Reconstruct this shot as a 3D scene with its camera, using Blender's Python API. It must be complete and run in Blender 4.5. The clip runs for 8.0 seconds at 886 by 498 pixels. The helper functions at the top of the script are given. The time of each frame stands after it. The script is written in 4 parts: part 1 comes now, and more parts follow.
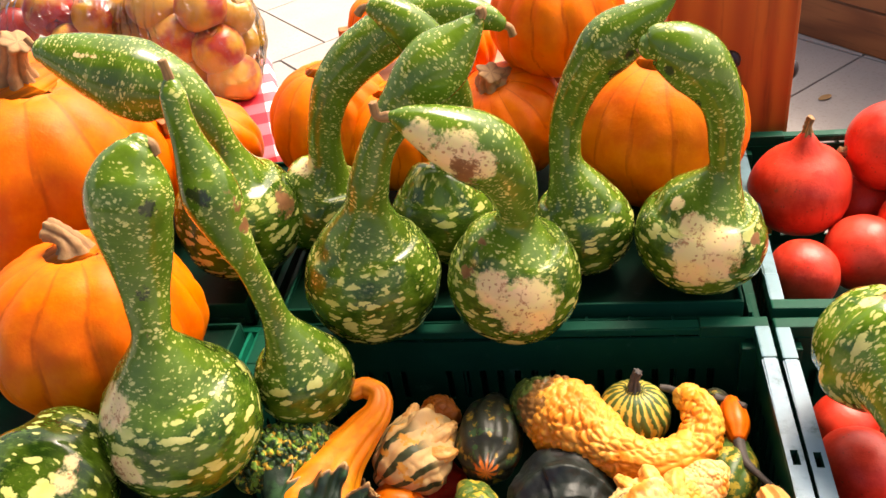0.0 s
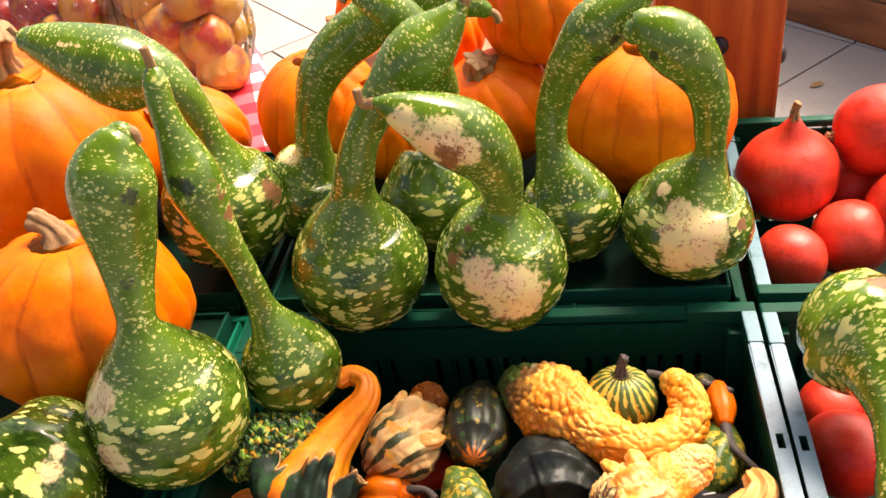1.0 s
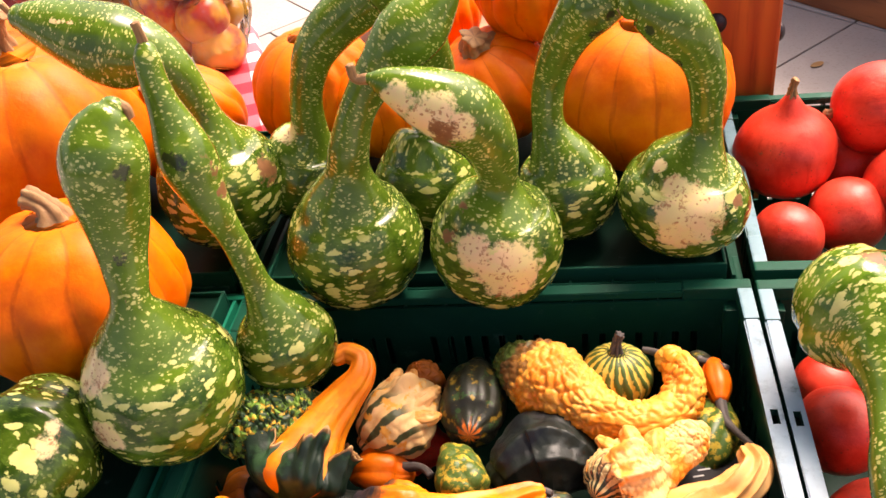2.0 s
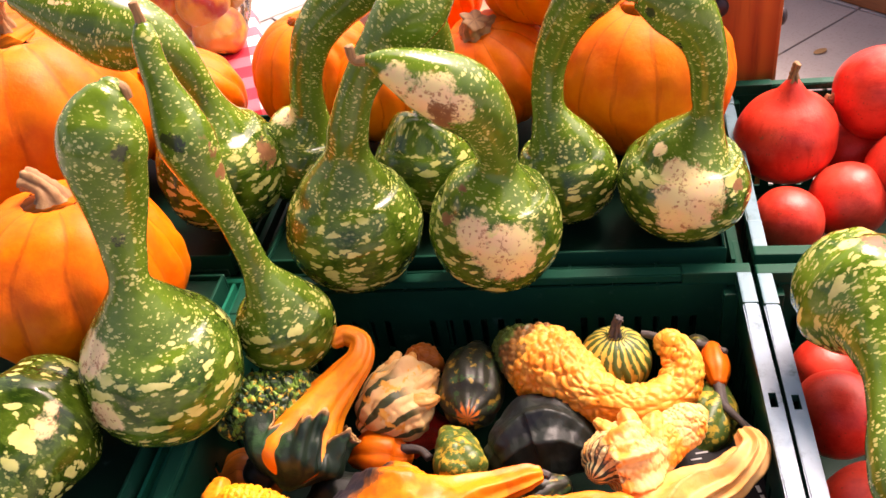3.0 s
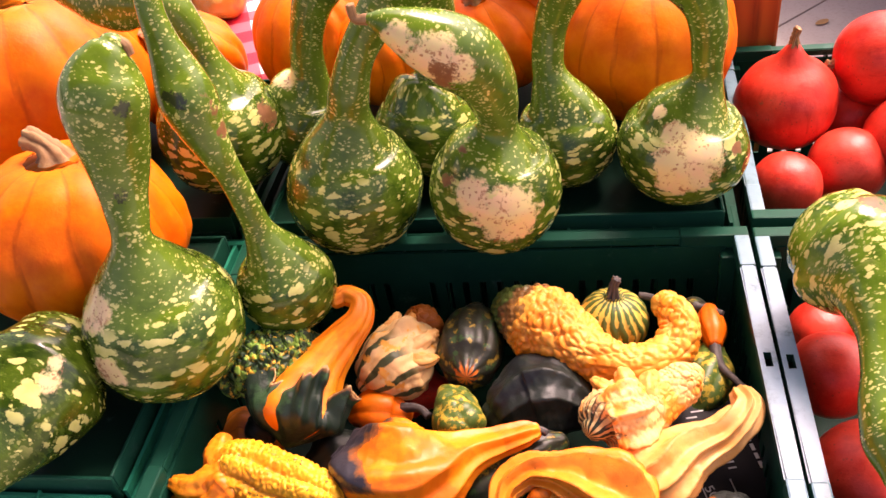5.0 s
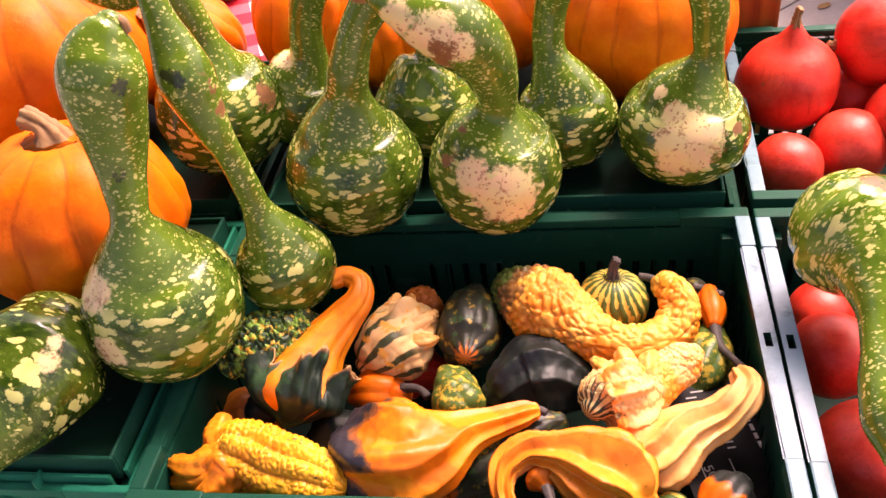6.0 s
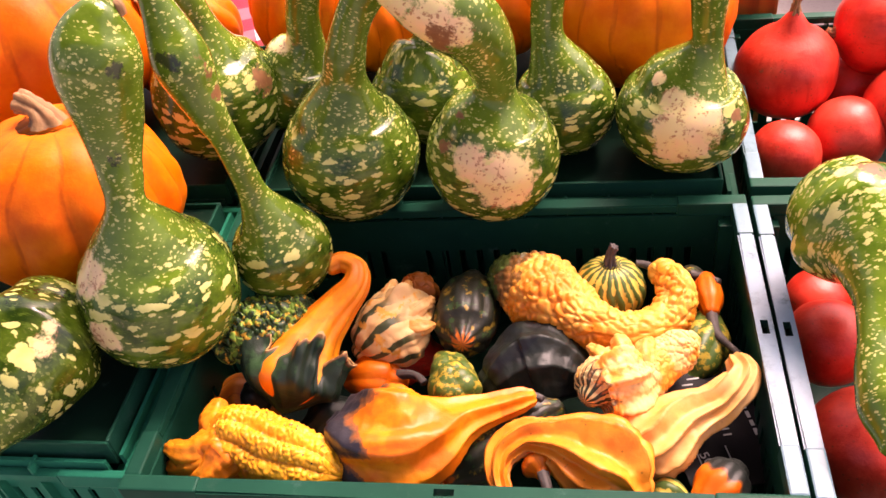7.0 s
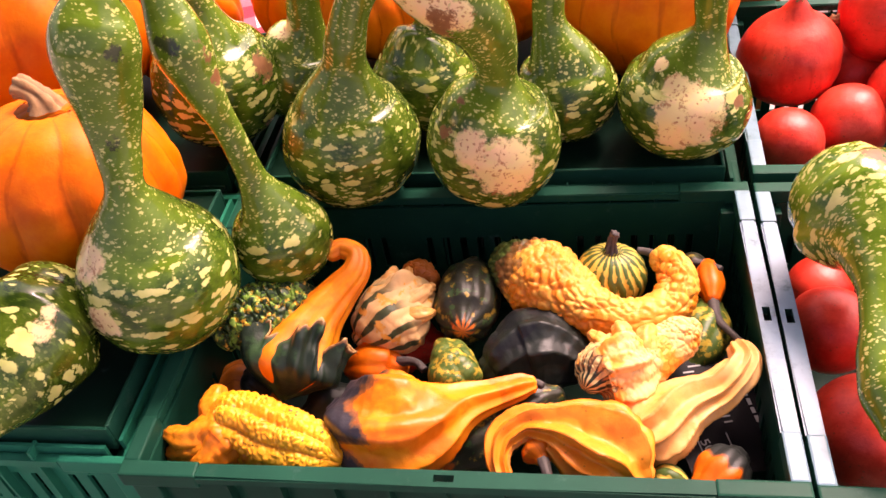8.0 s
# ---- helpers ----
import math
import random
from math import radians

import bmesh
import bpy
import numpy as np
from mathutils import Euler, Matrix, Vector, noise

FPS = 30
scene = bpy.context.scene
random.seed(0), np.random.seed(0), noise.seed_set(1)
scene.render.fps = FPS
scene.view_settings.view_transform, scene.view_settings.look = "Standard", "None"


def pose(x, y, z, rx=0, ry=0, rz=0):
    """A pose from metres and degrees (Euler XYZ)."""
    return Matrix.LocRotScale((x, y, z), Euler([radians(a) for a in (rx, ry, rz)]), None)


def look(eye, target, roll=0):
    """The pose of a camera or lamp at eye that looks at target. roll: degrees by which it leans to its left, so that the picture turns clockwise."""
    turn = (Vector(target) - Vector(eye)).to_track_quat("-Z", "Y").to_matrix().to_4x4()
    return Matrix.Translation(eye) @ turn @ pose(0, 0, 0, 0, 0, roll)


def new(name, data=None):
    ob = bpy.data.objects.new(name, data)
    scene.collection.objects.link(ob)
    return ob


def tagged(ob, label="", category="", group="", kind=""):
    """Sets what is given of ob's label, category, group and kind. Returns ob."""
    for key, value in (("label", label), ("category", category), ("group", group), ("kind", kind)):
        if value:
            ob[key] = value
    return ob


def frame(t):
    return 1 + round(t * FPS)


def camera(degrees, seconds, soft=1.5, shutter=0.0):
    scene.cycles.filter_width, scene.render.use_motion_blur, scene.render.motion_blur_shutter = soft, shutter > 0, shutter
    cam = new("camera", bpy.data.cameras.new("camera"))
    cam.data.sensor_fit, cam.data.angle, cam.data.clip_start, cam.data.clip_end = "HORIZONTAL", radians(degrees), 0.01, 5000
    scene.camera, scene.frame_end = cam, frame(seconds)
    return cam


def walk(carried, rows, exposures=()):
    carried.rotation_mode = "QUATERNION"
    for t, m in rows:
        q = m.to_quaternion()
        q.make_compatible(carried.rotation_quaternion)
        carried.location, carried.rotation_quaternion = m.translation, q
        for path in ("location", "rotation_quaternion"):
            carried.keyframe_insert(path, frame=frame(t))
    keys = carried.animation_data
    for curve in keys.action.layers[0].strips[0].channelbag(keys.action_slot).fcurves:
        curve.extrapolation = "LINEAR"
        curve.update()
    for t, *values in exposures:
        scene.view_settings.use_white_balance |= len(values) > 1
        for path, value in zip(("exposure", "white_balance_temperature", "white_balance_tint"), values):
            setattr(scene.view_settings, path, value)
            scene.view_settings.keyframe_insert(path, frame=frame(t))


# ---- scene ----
cam = camera(53.9, 8.0, 1.5)
PATH = [
    (0, (0.117, -0.372, 1.407), (-0.241, 1.203, 0.229), -9.3),
    (0.5, (0.122, -0.373, 1.405), (-0.234, 1.199, 0.22), -9.5),
    (1, (0.127, -0.373, 1.402), (-0.223, 1.192, 0.206), -9.6),
    (1.5, (0.13, -0.374, 1.398), (-0.221, 1.178, 0.187), -9.8),
    (3, (0.135, -0.377, 1.389), (-0.223, 1.146, 0.144), -9.9),
    (3.5, (0.134, -0.381, 1.388), (-0.224, 1.134, 0.133), -9.9),
    (4, (0.135, -0.386, 1.386), (-0.224, 1.123, 0.123), -9.9),
    (4.5, (0.135, -0.389, 1.384), (-0.223, 1.109, 0.109), -9.8),
    (6, (0.135, -0.394, 1.376), (-0.223, 1.072, 0.062), -9.9),
    (6.5, (0.136, -0.394, 1.372), (-0.224, 1.065, 0.053), -9.9),
    (7, (0.134, -0.393, 1.373), (-0.216, 1.054, 0.038), -9.6),
    (7.5, (0.135, -0.392, 1.372), (-0.216, 1.044, 0.025), -9.6),
    (8, (0.135, -0.394, 1.366), (-0.22, 1.04, 0.018), -9.7),
]
walk(cam, [(t, look(eye, target, roll)) for t, eye, target, roll in PATH], [(0, 1.45, 7300, 12), (1.5, 1.46, 7300, 17), (3, 1.57, 7300, 31), (6, 1.56, 7400, 39), (8, 1.57, 7500, 43)])

# ---- light ----
world = bpy.data.worlds.new("sky")
scene.world = world
world.use_nodes = True
sky = world.node_tree.nodes.new("ShaderNodeTexSky")
sky.sky_type, sky.sun_disc = "NISHITA", False
sky.air_density, sky.dust_density, sky.ozone_density = 0.6, 8.0, 0.3
sky.sun_elevation, sky.sun_rotation = radians(56), radians(37)
back = world.node_tree.nodes["Background"]
back.inputs["Strength"].default_value = 0.15
world.node_tree.links.new(sky.outputs[0], back.inputs["Color"])
sun = new("sun", bpy.data.lights.new("sun", "SUN"))
sun.data.energy, sun.data.angle, sun.data.color = 1.28, radians(18), (1.0, 0.95, 0.88)
sun.matrix_world = look((0.95, 1.25, 2.35), (0, 0, 0))

# ---- materials ----


class Shader:
    """A small builder for node materials."""

    def __init__(self, name):
        self.m = bpy.data.materials.new(name)
        self.m.use_nodes = True
        self.t = self.m.node_tree
        self.bsdf = self.t.nodes["Principled BSDF"]

    def node(self, kind, **ins):
        n = self.t.nodes.new("ShaderNode" + kind)
        for key, value in ins.items():
            key = int(key[1:]) if key[0] == "_" and key[1:].isdigit() else key.replace("_", " ")
            self.put(n.inputs[key], value)
        return n

    def put(self, socket, value):
        if isinstance(value, bpy.types.NodeSocket):
            self.t.links.new(value, socket)
        elif isinstance(value, tuple) and socket.type == "RGBA":
            socket.default_value = (*value, 1)
        else:
            socket.default_value = value

    def math(self, op, a, b=0.0, clamp=False):
        n = self.node("Math", _0=a, _1=b)
        n.operation, n.use_clamp = op, clamp
        return n.outputs[0]

    def mix(self, fac, a, b):
        n = self.t.nodes.new("ShaderNodeMix")
        n.data_type = "RGBA"
        self.put(n.inputs[0], fac)
        self.put(n.inputs[6], a)
        self.put(n.inputs[7], b)
        return n.outputs[2]

    def coords(self, stretch=(1, 1, 1), shift=True):
        """Object coordinates, stretched, and shifted by each object's own random number."""
        co = self.t.nodes.new("ShaderNodeTexCoord").outputs["Object"]
        n = self.node("Mapping", Vector=co, Scale=stretch)
        if not shift:
            return n.outputs[0]
        r = self.math("MULTIPLY", self.t.nodes.new("ShaderNodeObjectInfo").outputs["Random"], 37.0)
        add = self.node("VectorMath", _0=n.outputs[0], _1=self.node("CombineXYZ", X=r, Y=r, Z=r).outputs[0])
        return add.outputs[0]

    def noise(self, co, scale, detail=3.0, rough=0.55):
        return self.node("TexNoise", Vector=co, Scale=scale, Detail=detail, Roughness=rough).outputs["Fac"]

    def cells(self, co, scale):
        return self.node("TexVoronoi", Vector=co, Scale=scale).outputs["Distance"]

    def step(self, value, low, high):
        n = self.node("MapRange", Value=value, From_Min=low, From_Max=high)
        n.interpolation_type = "SMOOTHSTEP"
        return n.outputs[0]

    def attr(self, name):
        n = self.t.nodes.new("ShaderNodeAttribute")
        n.attribute_name = name
        return n.outputs["Fac"]

    def done(self, colour, rough=0.5, bump=None, strength=0.3, distance=0.002, **ins):
        self.put(self.bsdf.inputs["Base Color"], colour)
        self.put(self.bsdf.inputs["Roughness"], rough)
        for key, value in ins.items():
            self.put(self.bsdf.inputs[key.replace("_", " ")], value)
        if bump is not None:
            b = self.node("Bump", Height=bump, Strength=strength, Distance=distance)
            self.put(self.bsdf.inputs["Normal"], b.outputs[0])
        return self.m


def gourd_skin(name, gain=0.0):
    """Green rind with cream dashes that lie round the fruit, broad on the body and fine on the neck."""
    s = Shader(name)
    co = s.coords()
    skin = s.t.nodes.new("ShaderNodeAttribute")
    skin.attribute_name = "skin"
    r = s.math("MULTIPLY", s.t.nodes.new("ShaderNodeObjectInfo").outputs["Random"], 23.0)
    laid = s.node("VectorMath", _0=skin.outputs["Vector"], _1=s.node("CombineXYZ", X=r, Y=r, Z=r).outputs[0]).outputs[0]
    girth = s.attr("girth")
    dark, light = (tuple(c * (1 + 2 * gain) for c in g) for g in ((0.020, 0.058, 0.004), (0.090, 0.168, 0.011)))
    base = s.mix(s.step(s.noise(laid, 30, 5, 0.6), 0.34, 0.66), dark, light)
    base = s.mix(s.math("MULTIPLY", s.step(girth, 0.85, 0.35), 0.58), base, (0.120, 0.215, 0.017))
    vein = s.step(s.noise(s.node("Mapping", Vector=laid, Scale=(1.0, 1.0, 3.0)).outputs[0], 75, 4, 0.65), 0.50, 0.66)
    base = s.mix(s.math("MULTIPLY", vein, 0.40), base, (0.13, 0.215, 0.026))
    jag = s.node("VectorMath", _0=s.node("TexNoise", Vector=laid, Scale=70.0, Detail=4.0, Roughness=0.62).outputs["Color"], _3=0.0125)
    jag.operation = "SCALE"
    wob = s.node("VectorMath", _0=laid, _1=jag.outputs[0]).outputs[0]

    def dashes(scale, flat, least, most, soft, patch):
        """Ragged dabs, each of a size of its own, flattened along the fruit."""
        cell = s.node("TexVoronoi", Vector=s.node("Mapping", Vector=wob, Scale=(1.0, 1.0, flat)).outputs[0], Scale=scale)
        own = s.node("SeparateXYZ", Vector=cell.outputs["Color"]).outputs[0]
        size = s.node("MapRange", Value=own, To_Min=least, To_Max=most).outputs[0]
        size = s.math("ADD", size, s.math("MULTIPLY", s.math("SUBTRACT", s.noise(laid, patch, 2), 0.5), 0.75))
        return s.step(s.math("SUBTRACT", cell.outputs["Distance"], size), soft, -soft)

    big = dashes(41, 2.7, -0.04 + 0.2 * gain, 0.54 + 0.2 * gain, 0.04, 18)
    mid = dashes(88, 2.4, -0.08 + 0.4 * gain, 0.37 + 0.4 * gain, 0.06, 30)
    small = s.math("MULTIPLY", dashes(185, 2.0, 0.00, 0.43, 0.12, 45), 0.85 + 2 * gain)
    body = s.math("MAXIMUM", s.math("MULTIPLY", big, s.step(girth, 0.66, 0.86)), s.math("MULTIPLY", mid, s.step(girth, 0.40, 0.60)))
    flecks = s.math("MAXIMUM", body, s.math("MULTIPLY", small, s.step(girth, 1.0, 0.70)))
    cream = s.mix(s.noise(co, 90, 3), (0.44, 0.47, 0.10), (0.74, 0.70, 0.27))
    col = s.mix(flecks, base, cream)
    ragged = s.math("ADD", s.attr("scar_cream"), s.math("MULTIPLY", s.math("SUBTRACT", s.noise(wob, 60, 5, 0.7), 0.53), 1.5))
    tan = s.mix(s.step(s.noise(co, 30, 5, 0.7), 0.35, 0.65), (0.76, 0.66, 0.28), (0.80, 0.57, 0.30))
    col = s.mix(s.step(ragged, 0.36, 0.62), col, tan)
    spots = s.math("MULTIPLY", s.step(s.noise(wob, 85, 5, 0.7), 0.57, 0.64), s.step(s.attr("scar_cream"), 0.3, 0.6))
    dots = s.math("MULTIPLY", s.step(s.cells(wob, 150), 0.26, 0.16), s.step(s.attr("scar_cream"), 0.4, 0.7))
    col = s.mix(s.math("MULTIPLY", s.math("MAXIMUM", spots, dots), 0.75), col, (0.36, 0.13, 0.05))
    rust = s.math("ADD", s.attr("scar_rust"), s.math("MULTIPLY", s.math("SUBTRACT", s.noise(wob, 75, 5, 0.7), 0.5), 2.6))
    col = s.mix(s.step(rust, 0.46, 0.74), col, s.mix(s.noise(co, 140, 3), (0.13, 0.05, 0.016), (0.30, 0.13, 0.045)))
    black = s.math("ADD", s.attr("scar_black"), s.math("MULTIPLY", s.math("SUBTRACT", s.noise(co, 130, 5, 0.7), 0.5), 2.2))
    bruise = s.math("MULTIPLY", s.step(s.noise(co, 36, 5, 0.7), 0.67, 0.72), 0.55)
    col = s.mix(s.math("MAXIMUM", s.math("MULTIPLY", s.step(black, 0.52, 0.80), 0.9), bruise), col, (0.022, 0.028, 0.016))
    rough = s.math("ADD", s.math("MULTIPLY", s.noise(co, 40, 3), 0.14), 0.09)
    rough = s.math("ADD", rough, s.math("MULTIPLY", s.step(rust, 0.4, 0.6), 0.4))
    relief = s.math("ADD", s.noise(co, 60, 3), s.math("MULTIPLY", flecks, 0.10))
    return s.done(col, rough, relief, 0.16, 0.0016, Specular_IOR_Level=0.42)


def ribbed_skin(name, light, deep, rough=0.33, spot=(0.35, 0.12, 0.03), specks=0.0, gloss=0.36, streaky=0.35):
    """Rind whose grooves are of a deeper colour, with faint mottling and a few scabs."""
    s = Shader(name)
    co = s.coords()
    col = s.mix(s.step(s.noise(co, 16, 5, 0.65), 0.3, 0.7), light, deep)
    col = s.mix(s.math("MULTIPLY", s.step(s.attr("rib"), -0.86, -1.0), 0.85), col, tuple(0.75 * c for c in deep))
    streak = s.math("MULTIPLY", s.step(s.noise(s.coords((7, 7, 1)), 14, 4, 0.6), 0.5, 0.72), streaky)
    col = s.mix(streak, col, deep)
    bloom = s.math("MULTIPLY", s.step(s.noise(co, 28, 5, 0.7), 0.5, 0.75), 0.4 * streaky)
    col = s.mix(bloom, col, tuple(0.80 * c + 0.05 for c in light))
    col = s.mix(s.math("MULTIPLY", s.step(s.noise(co, 160, 2), 0.5, 0.8), 0.35), col, light)
    col = s.mix(s.math("MULTIPLY", s.step(s.noise(co, 55, 5, 0.65), 0.68, 0.74), 0.7), col, spot)
    if specks:
        dots = s.math("MULTIPLY", s.step(s.cells(co, 190), 0.24, 0.15), s.step(s.noise(co, 60, 2), 0.50, 0.60))
        col = s.mix(s.math("MULTIPLY", dots, specks), col, (0.03, 0.035, 0.01))
    return s.done(col, s.math("ADD", rough, s.math("MULTIPLY", s.noise(co, 30), 0.12)), s.noise(co, 110, 5, 0.65), 0.36, 0.0018, Specular_IOR_Level=gloss)


def blotched(name, light, dark, cover, scale=60, rough=0.32, stripes=0.0, ends=None, third=None, fade=None):
    """Rind of two colours in ragged blotches or in stripes along the ribs; ends = (colour, from, to) dips one end in another."""
    s = Shader(name)
    co = s.coords()
    ragged = s.noise(co, scale, 4, 0.6)
    if stripes:
        ragged = s.math("ADD", s.math("MULTIPLY", ragged, 1 - stripes), s.math("MULTIPLY", s.math("MULTIPLY_ADD", s.attr("rib"), 0.5), stripes))
    edge = 1 - cover
    mask = s.step(ragged, edge - 0.04, edge + 0.04)
    if fade:
        mask = s.math("MULTIPLY", mask, s.step(s.attr("along"), fade[1], fade[0]))
    col = s.mix(mask, light, dark)
    col = s.mix(s.math("MULTIPLY", s.noise(co, 40, 4), 0.14), col, s.mix(0.5, light, dark))
    if third:
        col = s.mix(s.step(s.noise(co, scale * 1.4, 3), 0.57, 0.63), col, third)
    if ends:
        tint, low, high = ends[:3]
        along = s.math("ADD", s.attr("along"), s.math("MULTIPLY", s.math("SUBTRACT", s.noise(co, 55, 5, 0.65), 0.5), 0.22))
        along = s.math("ADD", along, s.math("MULTIPLY", s.attr("rib"), 0.05))
        tip = s.mix(s.noise(co, 35, 4), tint, tuple(0.35 * c + 0.01 for c in tint))
        if len(ends) > 3:
            tip = s.mix(s.step(s.attr("rib"), 0.1, -0.2), tip, ends[3])
        col = s.mix(s.step(along, low, high), tip, col)
        edge = s.math("MULTIPLY", s.step(along, low - 0.012, low + 0.004), s.step(along, high + 0.018, high))
        col = s.mix(s.math("MULTIPLY", edge, 0.8), col, (0.16, 0.065, 0.025))
    return s.done(col, s.math("ADD", rough, s.math("MULTIPLY", s.noise(co, 45), 0.15)), s.noise(co, 120, 5, 0.65), 0.40, 0.0020, Specular_IOR_Level=0.36)


def plastic(name, wear_and_sheen, low=(0.002, 0.036, 0.022), high=(0.004, 0.056, 0.033), sheen_colour=(0.20, 0.32, 0.42)):
    s = Shader(name)
    co = s.coords()
    col = s.mix(s.step(s.noise(co, 6, 4), 0.3, 0.7), low, high)
    scuff = s.math("MULTIPLY", s.step(s.noise(co, 22, 5, 0.7), 0.62 - 0.14 * wear_and_sheen, 0.76), 0.2 + 0.3 * wear_and_sheen)
    if wear_and_sheen > 0.9:
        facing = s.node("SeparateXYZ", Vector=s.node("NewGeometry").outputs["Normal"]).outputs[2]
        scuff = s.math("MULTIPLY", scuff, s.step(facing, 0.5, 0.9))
    col = s.mix(scuff, col, (0.14 + 0.16 * wear_and_sheen, 0.25 + 0.12 * wear_and_sheen, 0.22 + 0.16 * wear_and_sheen))
    # above 0.9 the sky's pale sheen is painted on upward faces
    if wear_and_sheen > 0.9:
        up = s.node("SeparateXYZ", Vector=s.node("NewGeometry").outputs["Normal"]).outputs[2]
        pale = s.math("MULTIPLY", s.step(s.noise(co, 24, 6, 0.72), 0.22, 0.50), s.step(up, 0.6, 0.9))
        col = s.mix(s.math("MULTIPLY", pale, 0.85), col, sheen_colour)
    dust = s.math("MULTIPLY", s.step(s.noise(co, 60, 5, 0.75), 0.58, 0.75), 0.09)
    col = s.mix(dust, col, (0.16, 0.19, 0.15))
    return s.done(col, s.math("ADD", 0.28 - 0.08 * wear_and_sheen, s.math("MULTIPLY", s.noise(co, 25, 4), 0.22)), s.noise(co, 55, 4), 0.10 + 0.2 * wear_and_sheen, 0.002, Specular_IOR_Level=0.08 + 0.25 * wear_and_sheen)


def wood(name, light, dark, stretch=(14, 14, 1), rough=0.45):
    s = Shader(name)
    co = s.coords(stretch)
    rings = s.node("TexWave", Vector=co, Scale=0.55, Distortion=9.0, Detail=5.0, Detail_Scale=0.8).outputs["Fac"]
    col = s.mix(rings, light, dark)
    col = s.mix(s.math("MULTIPLY", s.step(s.noise(co, 4, 5, 0.65), 0.55, 0.75), 0.6), col, tuple(c * 0.5 for c in dark))
    return s.done(col, s.math("ADD", rough, s.math("MULTIPLY", s.noise(co, 6), 0.2)), s.noise(co, 20, 4), 0.12, 0.001)


def slab():
    s = Shader("paving_slab_concrete")
    co = s.coords()
    col = s.mix(s.noise(co, 4, 5), (0.265, 0.232, 0.205), (0.40, 0.36, 0.325))
    col = s.mix(s.math("MULTIPLY", s.step(s.noise(co, 120, 3), 0.5, 0.75), 0.5), col, (0.22, 0.19, 0.16))
    return s.done(col, 0.75, s.noise(co, 160, 4), 0.3, 0.002)


def stem_skin(name, light, dark):
    s = Shader(name)
    co = s.coords()
    col = s.mix(s.noise(co, 60, 5, 0.65), light, dark)
    col = s.mix(s.math("MULTIPLY", s.step(s.attr("rib"), 0.0, -1.0), 0.6), col, dark)
    return s.done(col, 0.75, s.noise(co, 200, 4), 0.5, 0.002)


def checked():
    s = Shader("checked_cloth")
    co = s.coords(shift=False)
    parts = s.node("SeparateXYZ", Vector=co)
    bands = [s.math("GREATER_THAN", s.math("PINGPONG", parts.outputs[a], 0.044), 0.022) for a in (0, 1)]
    total = s.math("MULTIPLY", s.math("ADD", bands[0], bands[1]), 0.5)
    col = s.mix(s.step(total, 0.0, 0.5), (0.74, 0.66, 0.64), (0.68, 0.10, 0.13))
    col = s.mix(s.step(total, 0.5, 1.0), col, (0.58, 0.012, 0.03))
    return s.done(col, 0.8, s.noise(co, 900, 2), 0.3, 0.001)


def apple_skin():
    s = Shader("apple_skin")
    co = s.coords()
    col = s.mix(s.step(s.math("ADD", s.noise(co, 13, 3), s.math("MULTIPLY", s.math("SUBTRACT", s.node("ObjectInfo").outputs["Random"], 0.5), 0.3)), 0.47, 0.66), (0.64, 0.34, 0.04), (0.38, 0.028, 0.022))
    col = s.mix(s.math("MULTIPLY", s.step(s.cells(co, 260), 0.2, 0.1), 0.4), col, (0.80, 0.50, 0.20))
    return s.done(col, 0.35)


def film_material():
    s = Shader("clear_plastic_film")
    co = s.coords()
    crease = s.node("TexWave", Vector=co, Scale=14.0, Distortion=9.0, Detail=4.0).outputs["Fac"]
    s.done((0.95, 0.95, 0.95), 0.12, crease, 0.8, 0.006)
    clear = s.node("BsdfTransparent")
    gloss = s.node("BsdfGlossy", Roughness=0.14)
    s.put(gloss.inputs["Normal"], s.bsdf.inputs["Normal"].links[0].from_socket)
    fres = s.node("Fresnel", IOR=1.7)
    s.put(fres.inputs["Normal"], s.bsdf.inputs["Normal"].links[0].from_socket)
    both = s.node("MixShader", _0=fres.outputs[0], _1=clear.outputs[0], _2=gloss.outputs[0])
    s.put(s.t.nodes["Material Output"].inputs["Surface"], both.outputs[0])
    return s.m


def plain(name, colour, rough=0.6, scale=60, **ins):
    s = Shader(name)
    co = s.coords()
    return s.done(s.mix(s.noise(co, scale, 4), colour, tuple(c * 0.65 for c in colour)), rough, s.noise(co, scale * 3, 3), 0.15, 0.001, **ins)


def canvas():
    s = Shader("dark_canvas")
    co = s.coords(shift=False)
    s.done((0.05, 0.045, 0.04), 0.9, s.noise(co, 300, 2), 0.2, 0.001)
    return s.m


GOURD = gourd_skin("green_gourd_skin")
DARK_GOURD = gourd_skin("dark_gourd_skin", -0.22)
PALE_GOURD = gourd_skin("pale_gourd_skin", 0.25)
PUMPKIN = ribbed_skin("orange_pumpkin_rind", (0.84, 0.188, 0.002), (0.72, 0.108, 0.0015), 0.40, (0.50, 0.13, 0.02), 0.0, 0.16, 0.28)
RED_SKIN = ribbed_skin("red_squash_rind", (0.80, 0.068, 0.034), (0.52, 0.020, 0.008), 0.32, (0.30, 0.10, 0.05), 0.45, 0.34, 0.7)
ORANGE_SKIN = ribbed_skin("orange_gourd_rind", (0.84, 0.20, 0.005), (0.72, 0.11, 0.003))
YELLOW_SKIN = ribbed_skin("yellow_gourd_rind", (0.86, 0.34, 0.028), (0.78, 0.19, 0.008), 0.33, (0.10, 0.10, 0.02), 0.4)
RIBBED_YELLOW = ribbed_skin("bright_yellow_rind", (0.88, 0.46, 0.020), (0.82, 0.27, 0.008), 0.33, (0.03, 0.05, 0.01), 1.0)
